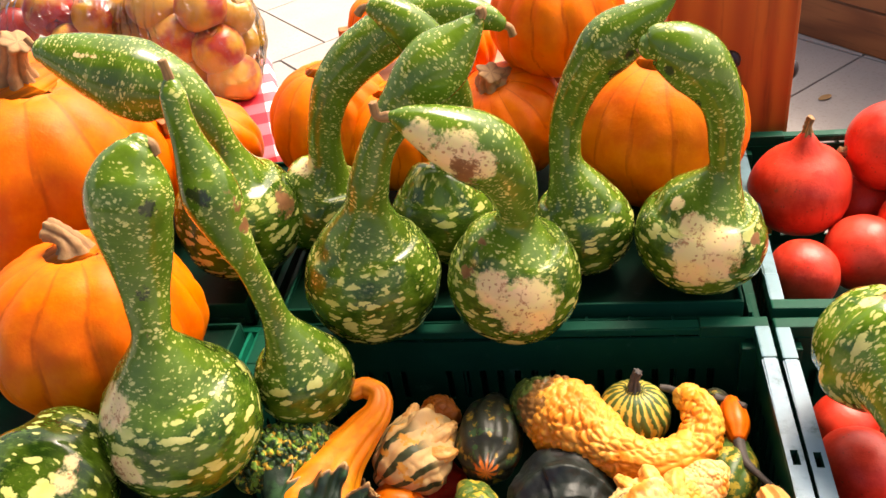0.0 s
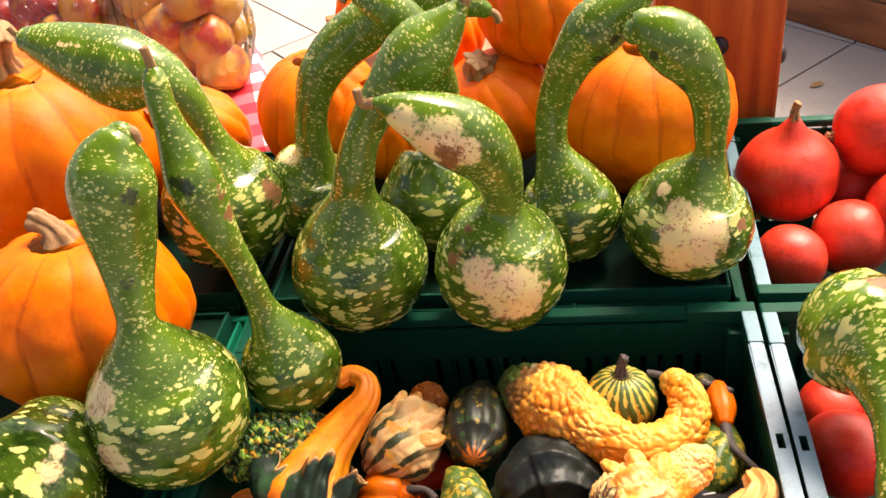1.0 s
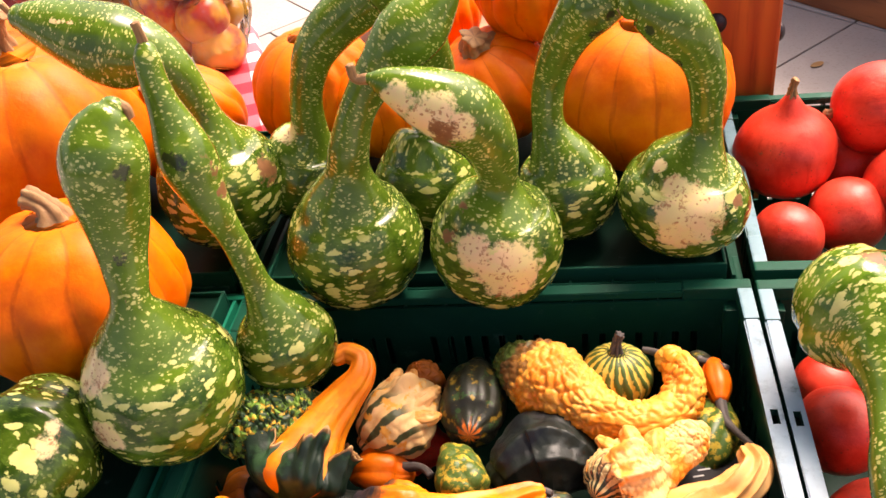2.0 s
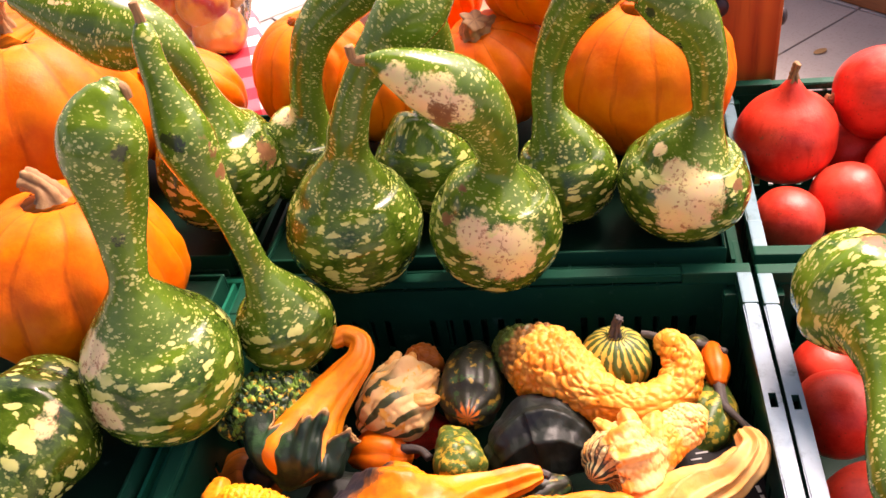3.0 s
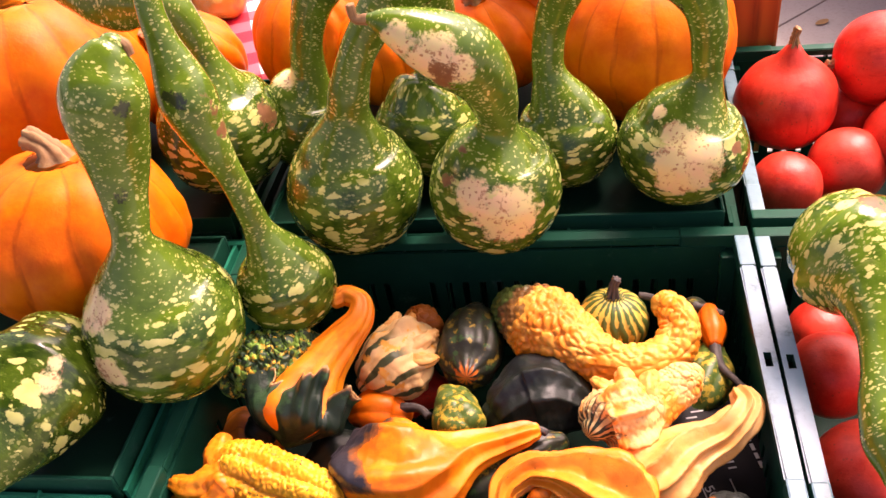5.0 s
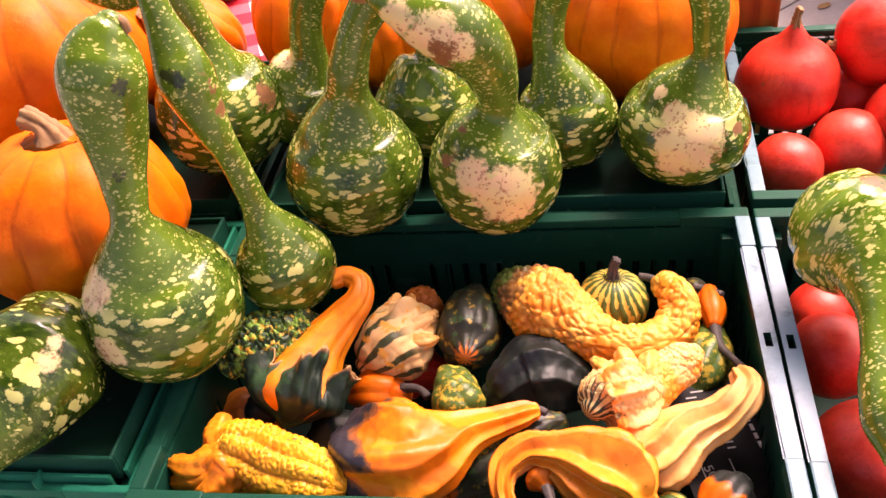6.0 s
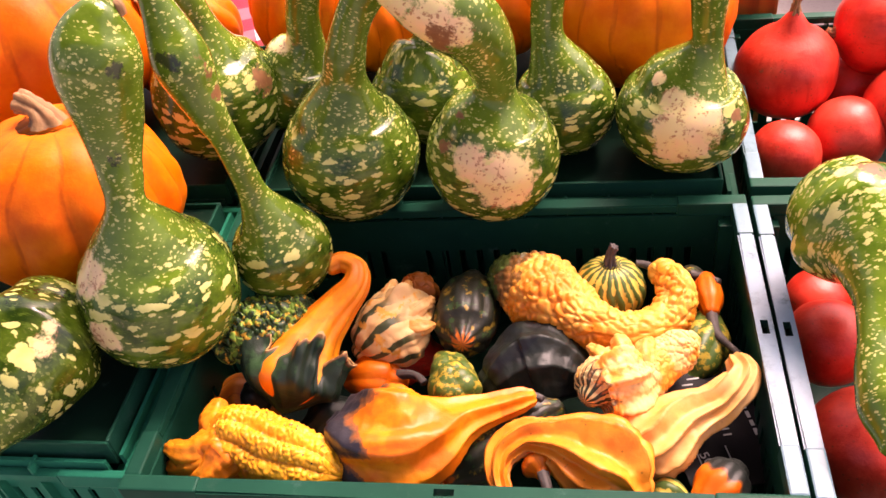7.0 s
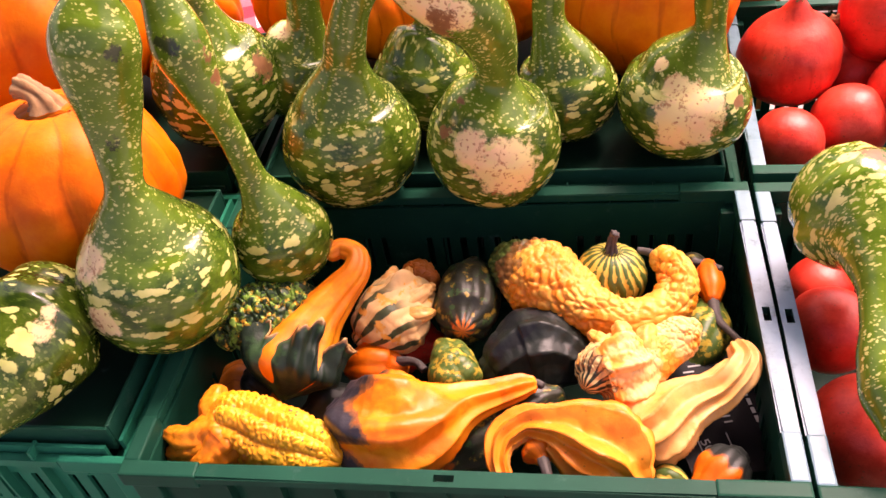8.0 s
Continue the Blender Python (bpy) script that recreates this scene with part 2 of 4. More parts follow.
ORANGE_YELLOW = ribbed_skin("orange_yellow_rind", (0.84, 0.30, 0.012), (0.74, 0.15, 0.006))
CREAM = ribbed_skin("cream_gourd_rind", (0.86, 0.52, 0.20), (0.78, 0.34, 0.07))
OCHRE = ribbed_skin("ochre_gourd_rind", (0.66, 0.19, 0.02), (0.42, 0.10, 0.012))
DARK_GREEN = blotched("dark_green_rind", (0.012, 0.018, 0.014), (0.006, 0.008, 0.009), 0.5, 25, 0.36)
ACORN = blotched("acorn_rind", (0.34, 0.22, 0.03), (0.012, 0.018, 0.014), 0.60, 75, 0.32, 0.14, ((0.80, 0.17, 0.01), 0.03, 0.05), (0.03, 0.07, 0.02))
WARTY_GREEN = blotched("warty_green_rind", (0.20, 0.36, 0.05), (0.012, 0.038, 0.012), 0.54, 85, 0.3, 0.0, None, (0.74, 0.44, 0.05))
CROWN = blotched("crown_gourd_rind", (0.86, 0.29, 0.012), (0.82, 0.20, 0.008), 0.5, 20, 0.3)
CROWN_DARK = blotched("crown_flap_rind", (0.030, 0.078, 0.030), (0.011, 0.024, 0.014), 0.55, 32, 0.36, 0.0, ((0.62, 0.38, 0.14), 0.01, 0.05))
TWO_TONE = blotched("two_tone_rind", (0.86, 0.25, 0.008), (0.78, 0.155, 0.005), 0.5, 16, 0.3, 0.0, ((0.030, 0.026, 0.036), 0.24, 0.27))
ORANGE_BLACK = blotched("orange_black_rind", (0.84, 0.19, 0.006), (0.80, 0.13, 0.005), 0.5, 16, 0.35, 0.0, ((0.02, 0.026, 0.022), 0.46, 0.50))
CREAM_STRIPED = blotched("cream_striped_rind", (0.82, 0.53, 0.22), (0.03, 0.055, 0.02), 0.40, 45, 0.35, 0.5, None, (0.84, 0.40, 0.06), (0.42, 0.60))
KNOBBLY = blotched("knobbly_yellow_rind", (0.86, 0.39, 0.055), (0.82, 0.25, 0.014), 0.5, 22, 0.34, 0.0, ((0.04, 0.11, 0.02), 0.12, 0.16, (0.25, 0.30, 0.05)))
STRIPED = blotched("striped_squash_rind", (0.62, 0.46, 0.08), (0.035, 0.085, 0.016), 0.53, 80, 0.35, 0.24)
YELLOW_GREEN = blotched("yellow_green_rind", (0.48, 0.34, 0.04), (0.04, 0.10, 0.016), 0.53, 115, 0.32, 0.0, None, (0.10, 0.13, 0.02))
RAGGED = blotched("ragged_gourd_rind", (0.84, 0.49, 0.18), (0.82, 0.32, 0.035), 0.45, 30, 0.4, 0.0, ((0.025, 0.045, 0.02), 0.13, 0.15, (0.62, 0.50, 0.22)))
RAGGED_LOBE = ribbed_skin("pale_lobe_rind", (0.84, 0.46, 0.14), (0.82, 0.30, 0.03), 0.36, (0.20, 0.14, 0.03), 0.5)
STEM = stem_skin("dry_brown_stem", (0.50, 0.28, 0.11), (0.15, 0.075, 0.03))
DARK_STEM = stem_skin("dark_dry_stem", (0.12, 0.10, 0.09), (0.035, 0.028, 0.025))
PLASTIC = plastic("green_crate_plastic", 0.0)
# lighter copy of the crate plastic, with light from the front put into the colour
LIT_PLASTIC = plastic("lit_crate_plastic", 0.0, (0.001, 0.135, 0.078), (0.002, 0.180, 0.104))
RIM_PLASTIC = plastic("rim_plastic", 0.02, (0.003, 0.050, 0.030), (0.006, 0.072, 0.043))
# darker copy of the plastic: shade on base panels put into their colour
SHADED_BASE_PLASTIC = plastic("shaded_base_plastic", 0.0, (0.0015, 0.014, 0.009), (0.003, 0.024, 0.014))
# the next two have sky reflection on rim tops put into the colour
SKY_SHEEN_PLASTIC = plastic("sky_sheen_rim_plastic", 1.0)
DIM_SHEEN_PLASTIC = plastic("dim_sheen_rim_plastic", 1.0, (0.004, 0.060, 0.040), (0.008, 0.085, 0.056), (0.15, 0.27, 0.33))
POST_WOOD = wood("orange_stained_wood", (0.50, 0.15, 0.018), (0.37, 0.085, 0.010))
PLANK_WOOD = wood("brown_stained_plank", (0.30, 0.10, 0.028), (0.19, 0.055, 0.014), (1.2, 14, 14))
BOARD_WOOD = wood("shelf_board", (0.38, 0.20, 0.09), (0.22, 0.10, 0.04), (1, 14, 14))
SLAB = slab()
GROUT = plain("joint_sand_and_paving", (0.36, 0.33, 0.29), 0.9, 8)
CLOTH = checked()
APPLE = apple_skin()
FILM = film_material()
IRON = plain("dark_iron", (0.05, 0.04, 0.045), 0.45, 80, Metallic=0.8)
CHALKBOARD = plain("black_sign_card", (0.018, 0.016, 0.017), 0.6, 60, Specular_IOR_Level=0.15)
CANVAS = canvas()
CHALK = plain("chalk_writing", (0.62, 0.62, 0.60), 0.9)
LEAF = plain("dry_leaf", (0.36, 0.20, 0.07), 0.8)

# ---- mesh helpers ----


def part(name, bm, material, parent=None, label=""):
    """Links a bmesh or a mesh as one object, under a parent if one is given."""
    if isinstance(bm, bmesh.types.BMesh):
        data = bpy.data.meshes.new(name)
        bm.to_mesh(data)
        bm.free()
    else:
        data = bm
    if not data.materials:
        data.materials.append(material)
    ob = new(name, data)
    if parent:
        ob.parent = parent
    return tagged(ob, label)


def thing(name, label, category, m=None, group="", kind=""):
    ob = tagged(new(name), label, category, group, kind)
    if m:
        ob.matrix_world = m
    return ob


def box(bm, x0, y0, z0, x1, y1, z1, bevel=0.0):
    made = bmesh.ops.create_cube(bm, size=1, matrix=Matrix.Translation(((x0 + x1) / 2, (y0 + y1) / 2, (z0 + z1) / 2)) @ Matrix.Diagonal((x1 - x0, y1 - y0, z1 - z0, 1)))
    if bevel:
        edges = list({e for v in made["verts"] for e in v.link_edges})
        bmesh.ops.bevel(bm, geom=edges, offset=bevel, segments=2, affect="EDGES", profile=0.6)
    return bm


def catmull(points, steps):
    """Points of any size joined by a smooth curve, at even steps of the curve's length."""
    p = np.array(points, float)
    p = np.vstack([2 * p[0] - p[1], p, 2 * p[-1] - p[-2]])
    dense = []
    for i in range(1, len(p) - 2):
        a, b, c, d = p[i - 1:i + 3]
        for u in np.linspace(0, 1, 24, endpoint=False):
            dense.append(0.5 * (2 * b + (c - a) * u + (2 * a - 5 * b + 4 * c - d) * u * u + (3 * b - a - 3 * c + d) * u ** 3))
    dense = np.array(dense + [p[-2]])
    run = np.r_[0, np.cumsum(np.linalg.norm(np.diff(dense[:, :3], axis=0), axis=1) + 0.6 * np.abs(np.diff(dense[:, -1])))]
    want = np.linspace(0, run[-1], steps)
    return np.array([np.interp(want, run, dense[:, k]) for k in range(dense.shape[1])]).T


def capped(stations, flat=0.75):
    """Rounds both ends of a row of (x, y, z, radius)."""
    s = np.array(stations, float)
    ends = []
    for k, j in ((0, 1), (-1, -2)):
        way = s[k, :3] - s[j, :3]
        way /= max(np.linalg.norm(way), 1e-9)
        ends.append([(*(s[k, :3] + way * s[k, 3] * flat * math.sin(a)), s[k, 3] * math.cos(a)) for a in (0.35, 0.7, 1.05, 1.35, 1.56)])
    return np.vstack([ends[0][::-1], s, ends[1]])


def sweep_mesh(name, stations, around, ribs=(0, 0.0), lobes=None, warts=None, uneven=0.0, scars=(), seed=0):
    """A skin round a row of (x, y, z, radius). ribs: number, depth. lobes: number, depth, place along the length.
    warts: how many in a metre, height. It stores along, rib, girth and the scars as attributes."""
    s = np.array(stations, float)
    n = len(s)
    s[:, 3] = np.maximum(s[:, 3], 1e-4)
    tang = np.gradient(s[:, :3], axis=0)
    tang /= np.maximum(np.linalg.norm(tang, axis=1), 1e-9)[:, None]
    side = np.cross(tang[0], (0.3, 0.9, 0.2))
    side /= np.linalg.norm(side)
    verts, rib, along, girth, normals, skin = [], [], [], [], [], []
    run = np.r_[0, np.cumsum(np.linalg.norm(np.diff(s[:, :3], axis=0), axis=1))]
    total = run[-1]
    run /= total
    widest = s[:, 3].max()
    angles = np.arange(around) / around * 2 * math.pi
    phase = seed * 1.7
    for i in range(n):
        side = side - tang[i] * (side @ tang[i])
        side /= np.linalg.norm(side)
        up = np.cross(tang[i], side)
        rays = np.cos(angles)[:, None] * side + np.sin(angles)[:, None] * up
        wave = np.cos(ribs[0] * angles + phase) if ribs[0] else np.zeros(around)
        drift = 0.55 * math.sin(5 * run[i] + seed) + 0.3 * math.sin(13 * run[i] + 2 * seed)
        turned = angles + (0.35 * np.sin(2 * angles + seed) + drift * 0.5) * (0.6 if ribs[1] < 0 else 0.25)
        r = s[i, 3] * (1 + ribs[1] * (np.abs(np.sin((ribs[0] * turned + phase) / 2)) * 2 - 1.2 if ribs[0] else 0))
        wave = np.cos(ribs[0] * turned + phase) if ribs[0] else wave
        if lobes:
            number, depth, place = lobes
            peak = math.exp(-((run[i] - place) / 0.13) ** 2)
            r = r * (1 + depth * peak * (np.clip(np.cos(number * angles + phase), -0.2, 1) ** 3 + 0.35 * np.sin(3 * angles + seed)))
        verts.append(s[i, :3] + rays * np.asarray(r)[..., None] * np.ones((around, 1)))
        normals.append(rays)
        skin.append(np.c_[s[i, 3] * np.cos(angles), s[i, 3] * np.sin(angles), np.full(around, run[i] * total)])
        rib.append(-wave)
        along.append(np.full(around, run[i]))
        girth.append(np.full(around, s[i, 3] / widest))
    verts, normals = np.vstack(verts), np.vstack(normals)
    rib, along, girth = (np.concatenate(a) for a in (rib, along, girth))
    if uneven:
        low = np.array([noise.noise(Vector(v) * 14 + Vector((seed * 3.1, 7, 1))) + 0.45 * noise.noise(Vector(v) * 42 + Vector((2, seed, 5))) + (0.16 * noise.noise(Vector(v) * 130) if uneven > 0.1 else 0) for v in verts])
        verts = verts + normals * (low * uneven * np.maximum(girth, 0.3) * widest)[:, None]
    if warts:
        many, high = warts
        bumps = []
        for v, g in zip(verts, girth):
            bent = Vector(v) * many + Vector((seed, 3, 5))
            if many > 90:
                bent += noise.noise_vector(Vector(v) * many * 0.45) * 0.6
            near = noise.voronoi(bent)[0]
            dome = max(0.0, 1 - 2.4 * near[0] ** 2) if many < 90 else min(1.0, 2.6 * (near[1] - near[0])) ** 0.5 * 1.1
            bumps.append(high * (0.75 + 0.6 * noise.noise(Vector(v) * many * 0.3)) * min(1.0, 0.35 + g) * (dome - 0.45) * min(1.0, g * 6))
        verts = verts + normals * np.array(bumps)[:, None]
    faces = []
    for i in range(n - 1):
        for j in range(around):
            k = (j + 1) % around
            faces.append((i * around + j, i * around + k, (i + 1) * around + k, (i + 1) * around + j))
    faces.append(tuple(range(around))[::-1])
    faces.append(tuple((n - 1) * around + j for j in range(around)))
    data = bpy.data.meshes.new(name)
    data.from_pydata(verts.tolist(), [], faces)
    data.polygons.foreach_set("use_smooth", [True] * len(faces))
    stored = {"along": along, "rib": rib, "girth": girth}
    for kind in ("cream", "rust", "black"):
        mask = np.zeros(len(verts))
        for x, y, z, radius, sort in scars:
            if sort == kind:
                d = np.linalg.norm(verts - np.array((x, y, z)), axis=1)
                mask = np.maximum(mask, np.clip(1 - 0.5 * (d / radius) ** 2, 0, 1))
        stored["scar_" + kind] = mask
    for key, values in stored.items():
        data.attributes.new(key, "FLOAT", "POINT").data.foreach_set("value", np.asarray(values, np.float32))
    data.attributes.new("skin", "FLOAT_VECTOR", "POINT").data.foreach_set("vector", np.vstack(skin).astype(np.float32).ravel())
    data.update()
    return data


def stem_mesh(points, thick, thin, ridges=5):
    row = [(*p, thick + (thin - thick) * i / (len(points) - 1)) for i, p in enumerate(points)]
    row[-1] = (*row[-1][:3], thin * 1.25)
    return sweep_mesh("stem", capped(catmull(row, 12), 0.25), 10, (ridges, 0.16), None, None, 0.25)


# ---- produce ----
count = [0]


def swan_gourd(label, centre, radius, neck, stem, scars, lean=0.6, squat=1.0):
    """A round body that narrows into a long bent neck."""
    count[0] += 1
    first = Vector(neck[0][:3])
    axis = (Vector((0, 0, 1)) * (1 - lean) + first.normalized() * lean).normalized()
    shoulder = math.asin(min(0.76, 0.67 * first.length / (radius * squat)))
    row = [(*(axis * radius * squat * math.sin(a)), radius * math.cos(a)) for a in np.linspace(-1.565, shoulder, 13)]
    stations = catmull(row + neck, 180)
    for turn in range(8):
        stations[45:-6] = 0.25 * stations[44:-7] + 0.5 * stations[45:-6] + 0.25 * stations[46:-5]
    stations = np.vstack([stations, capped(stations[-3:], 0.8)[-5:]])
    ob = part("swan_gourd", sweep_mesh("swan_gourd", stations, 96, (0, 0), None, None, 0.05, scars, count[0]), GOURD)
    ob.location = centre
    tagged(ob, label, "gourd", "swan gourds")
    part("stem", stem_mesh(stem, 0.0052, 0.0036), STEM, ob, "short dry brown stem")
    return ob


def flaps(stations, number, parent):
    """Dark ragged flaps that grow from a gourd's end up over its body."""
    s = np.array(stations)
    run = np.r_[0, np.cumsum(np.linalg.norm(np.diff(s[:, :3], axis=0), axis=1))]
    run /= run[-1]
    rows, around = 26, 180
    layers, edge = [], []
    for inner in (0, 1):
        for i in range(rows):
            u = i / (rows - 1)
            for j in range(around):
                a = j / around * 2 * math.pi
                swing = a + 0.25 * math.sin(2 * a + 1.0)
                lobe = abs(math.cos(number * swing / 2)) ** 0.7 * 2 - 1.1
                torn = noise.noise(Vector((math.cos(a) * 3, math.sin(a) * 3, 4))) + 0.6 * noise.noise(Vector((math.cos(a) * 9, math.sin(a) * 9, 1)))
                k = u * (0.325 + 0.090 * lobe + 0.090 * torn)
                k *= 1 - 0.32 * max(0.0, -math.cos(a))
                p = np.array([np.interp(k, run, s[:, c]) for c in range(4)])
                q = np.array([np.interp(k + 0.02, run, s[:, c]) for c in range(3)])
                way = (q - p[:3]) / np.linalg.norm(q - p[:3])
                side = np.cross(way, (0.2, 0.1, 1.0))
                side /= np.linalg.norm(side)
                out = math.cos(a) * side + math.sin(a) * np.cross(way, side)
                r = p[3] * 1.05 + 0.003 + 0.016 * u ** 2 * (0.6 + 0.8 * lobe) - 0.0018 * inner
                r += 0.010 * u * (1 - abs(math.cos(number * swing / 2))) * -1 + 0.0045 * u * math.cos(3 * number * swing + 4 * u) + 0.007 * u * noise.noise(Vector(p[:3] + out * 0.05) * 70)
                edge.append(1 - u)
                layers.append(p[:3] + out * max(r, 0.0005))
    faces = []
    size = rows * around
    for i in range(rows - 1):
        for j in range(around):
            k = (j + 1) % around
            a, b, c, d = i * around + j, i * around + k, (i + 1) * around + k, (i + 1) * around + j
            faces += [(a, b, c, d), (a + size, d + size, c + size, b + size)]
    for j in range(around):
        k, last = (j + 1) % around, (rows - 1) * around
        faces.append((last + j, last + k, last + k + size, last + j + size))
    data = bpy.data.meshes.new("crown")
    data.from_pydata([tuple(v) for v in layers], [], faces)
    data.polygons.foreach_set("use_smooth", [True] * len(faces))
    data.attributes.new("along", "FLOAT", "POINT").data.foreach_set("value", edge)
    part("crown", data, CROWN_DARK, parent, "dark green ragged flaps round the base")


def small_gourd(kind, label, material, place, row, stem, ribs=(0, 0.0), lobes=None, warts=None, scars=(), fingers=(), crown=0, uneven=0.07, finger=None):
    """An ornamental gourd lying in the pile."""
    count[0] += 1
    fine = warts or lobes
    stations = capped(catmull(row, 170 if fine else 64), 0.7)
    ob = part(kind, sweep_mesh(kind, stations, 144 if fine else 64, ribs, lobes, warts, uneven, scars, count[0]), material)
    ob.location = place
    tagged(ob, label, "gourd")
    if stem:
        part("stem", stem_mesh(stem, 0.0052, 0.003), DARK_STEM, ob, "dark dried stem")
    if crown:
        flaps(stations, crown, ob)
    for path in fingers:
        size = 0.6 if finger else 1.0
        line = [(*p, r * size) for p, r in zip(path, (0.020, 0.014, 0.007))]
        part("lobe", sweep_mesh("lobe", capped(catmull(line, 24)), 28, (6, 0.12), None, (120, 0.003), 0.30, (), count[0]), finger or ORANGE_YELLOW, ob, "finger-like lobe of a paler rind")
    return ob


def pumpkin(kind, label, material, centre, radius, squash, tilt, stem=None, ribs=14):
    """A squat ribbed fruit with a dimple, and a stem of (length, thickness, sort); sort 2 draws the top up into a tip."""
    count[0] += 1
    seed = count[0]
    row = []
    pointed = bool(stem) and stem[2] == 2
    for a in np.linspace(-1.56, 1.56, 46):
        r = radius * max(0.001, math.cos(a)) ** 0.86
        z = radius * squash * math.sin(a)
        dip = math.exp(-(r / (0.30 * radius)) ** 2)
        if pointed and a > 0:
            z += radius * 0.42 * math.exp(-(r / (0.26 * radius)) ** 2)
        elif ribs:
            z -= math.copysign(radius * 0.085 * dip, a)
        row.append((0, 0, z, r))
    data = sweep_mesh(kind, np.array(row) if not ribs else np.array([(0, 0, z, r) for _, _, z, r in row]), 112 if ribs else 48, (ribs, 0.010 if ribs == 12 else 0.030 if ribs else 0.0), None, None, 0.05, (), seed)
    ob = part(kind, data, material)
    ob.matrix_world = pose(*centre, *tilt)
    tagged(ob, label, "pumpkin" if kind == "pumpkin" else "squash", {"red_squash": "red squashes", "pumpkin": "orange pumpkins"}.get(kind, ""))
    top = row[-1][2] + radius * (0.0 if not ribs else 0.02)
    if stem:
        long, thick, sort = stem
        bend = -0.75 if sort == 1 else 0.12
        path = [(0, 0, top - 0.006), (0.1 * long * bend, 0, top + long * 0.35), (long * bend * 0.6, 0, top + long * 0.72), (long * bend * 1.3, 0, top + long * 0.9)]
        line = [(*p, thick * k) for p, k in zip(path, (1.0, 0.60, 0.48, 0.58))]
        part("stem", sweep_mesh("stem", capped(catmull(line, 18), 0.15), 40, (6, 0.17), None, (150, 0.003), 0.7, (), seed), DARK_STEM if kind == "striped_squash" else STEM, ob, "dry ridged woody stem")
    return ob


def apple(centre, radius, seed):
    row = []
    for a in np.linspace(-1.56, 1.56, 22):
        r = radius * max(0.001, math.cos(a)) ** 0.8
        row.append((0, 0, radius * 0.92 * math.sin(a) - math.copysign(radius * 0.22 * math.exp(-(r / (0.3 * radius)) ** 2), a), r))
    ob = part("apple", sweep_mesh("apple", np.array(row), 28, (5, 0.02), None, None, 0.05, (), seed), APPLE)
    ob.matrix_world = pose(*centre, seed * 47 % 90 - 45, seed * 31 % 80 - 40, seed * 77)
    tagged(ob, "red and yellow apple in a clear bag", "apple", "bagged apples")
    part("stem", stem_mesh([(0, 0, radius * 0.66), (0.001, 0, radius * 0.85), (0.004, 0, radius * 1.02)], 0.0014, 0.0012), STEM, ob)


# ---- ground ----
bm = bmesh.new()
box(bm, -60, -60, -0.30, 60, 60, -0.012)
ground = tagged(part("ground", bm, GROUT), "dark sandy ground under the paving slabs", "ground", kind="structure")

# ---- crates ----
CRATE = (0.30, 0.20)   # half length, half width


def perforated(xs, ys, holes, thick):
    """A flat panel in x and y, split at xs and ys, without the cells in holes, thick in z."""
    bm = bmesh.new()
    solid = {(i, j) for i in range(len(xs) - 1) for j in range(len(ys) - 1)} - set(holes)
    vert = {}

    def v(i, j, k):
        if (i, j, k) not in vert:
            vert[i, j, k] = bm.verts.new((xs[i], ys[j], k * thick))
        return vert[i, j, k]

    for i, j in sorted(solid):
        bm.faces.new((v(i, j, 1), v(i + 1, j, 1), v(i + 1, j + 1, 1), v(i, j + 1, 1)))
        bm.faces.new((v(i, j, 0), v(i, j + 1, 0), v(i + 1, j + 1, 0), v(i + 1, j, 0)))
        for di, dj, a, b in ((-1, 0, (0, 1), (0, 0)), (1, 0, (1, 0), (1, 1)), (0, -1, (0, 0), (1, 0)), (0, 1, (1, 1), (0, 1))):
            if (i + di, j + dj) not in solid:
                p, q = (i + a[0], j + a[1]), (i + b[0], j + b[1])
                bm.faces.new((v(*p, 0), v(*q, 0), v(*q, 1), v(*p, 1)))
    return bm


def slotted_wall(length, height):
    """A crate wall with two rows of upright slots."""
    xs, holes = [-length / 2], []
    pitch, slot = 0.021, 0.008
    groups = int(length / 0.165)
    for g in range(groups):
        start = -length / 2 + (g + 0.5) * length / groups - 3.5 * pitch
        for k in range(7):
            xs += [start + k * pitch, start + k * pitch + slot]
    xs.append(length / 2)
    ys = [0, height * 0.12, height * 0.36, height * 0.48, height * 0.74, height]
    for i in range(1, len(xs) - 1, 2):
        holes += [(i, 1), (i, 3)]
    return perforated(xs, ys, holes, 0.004)


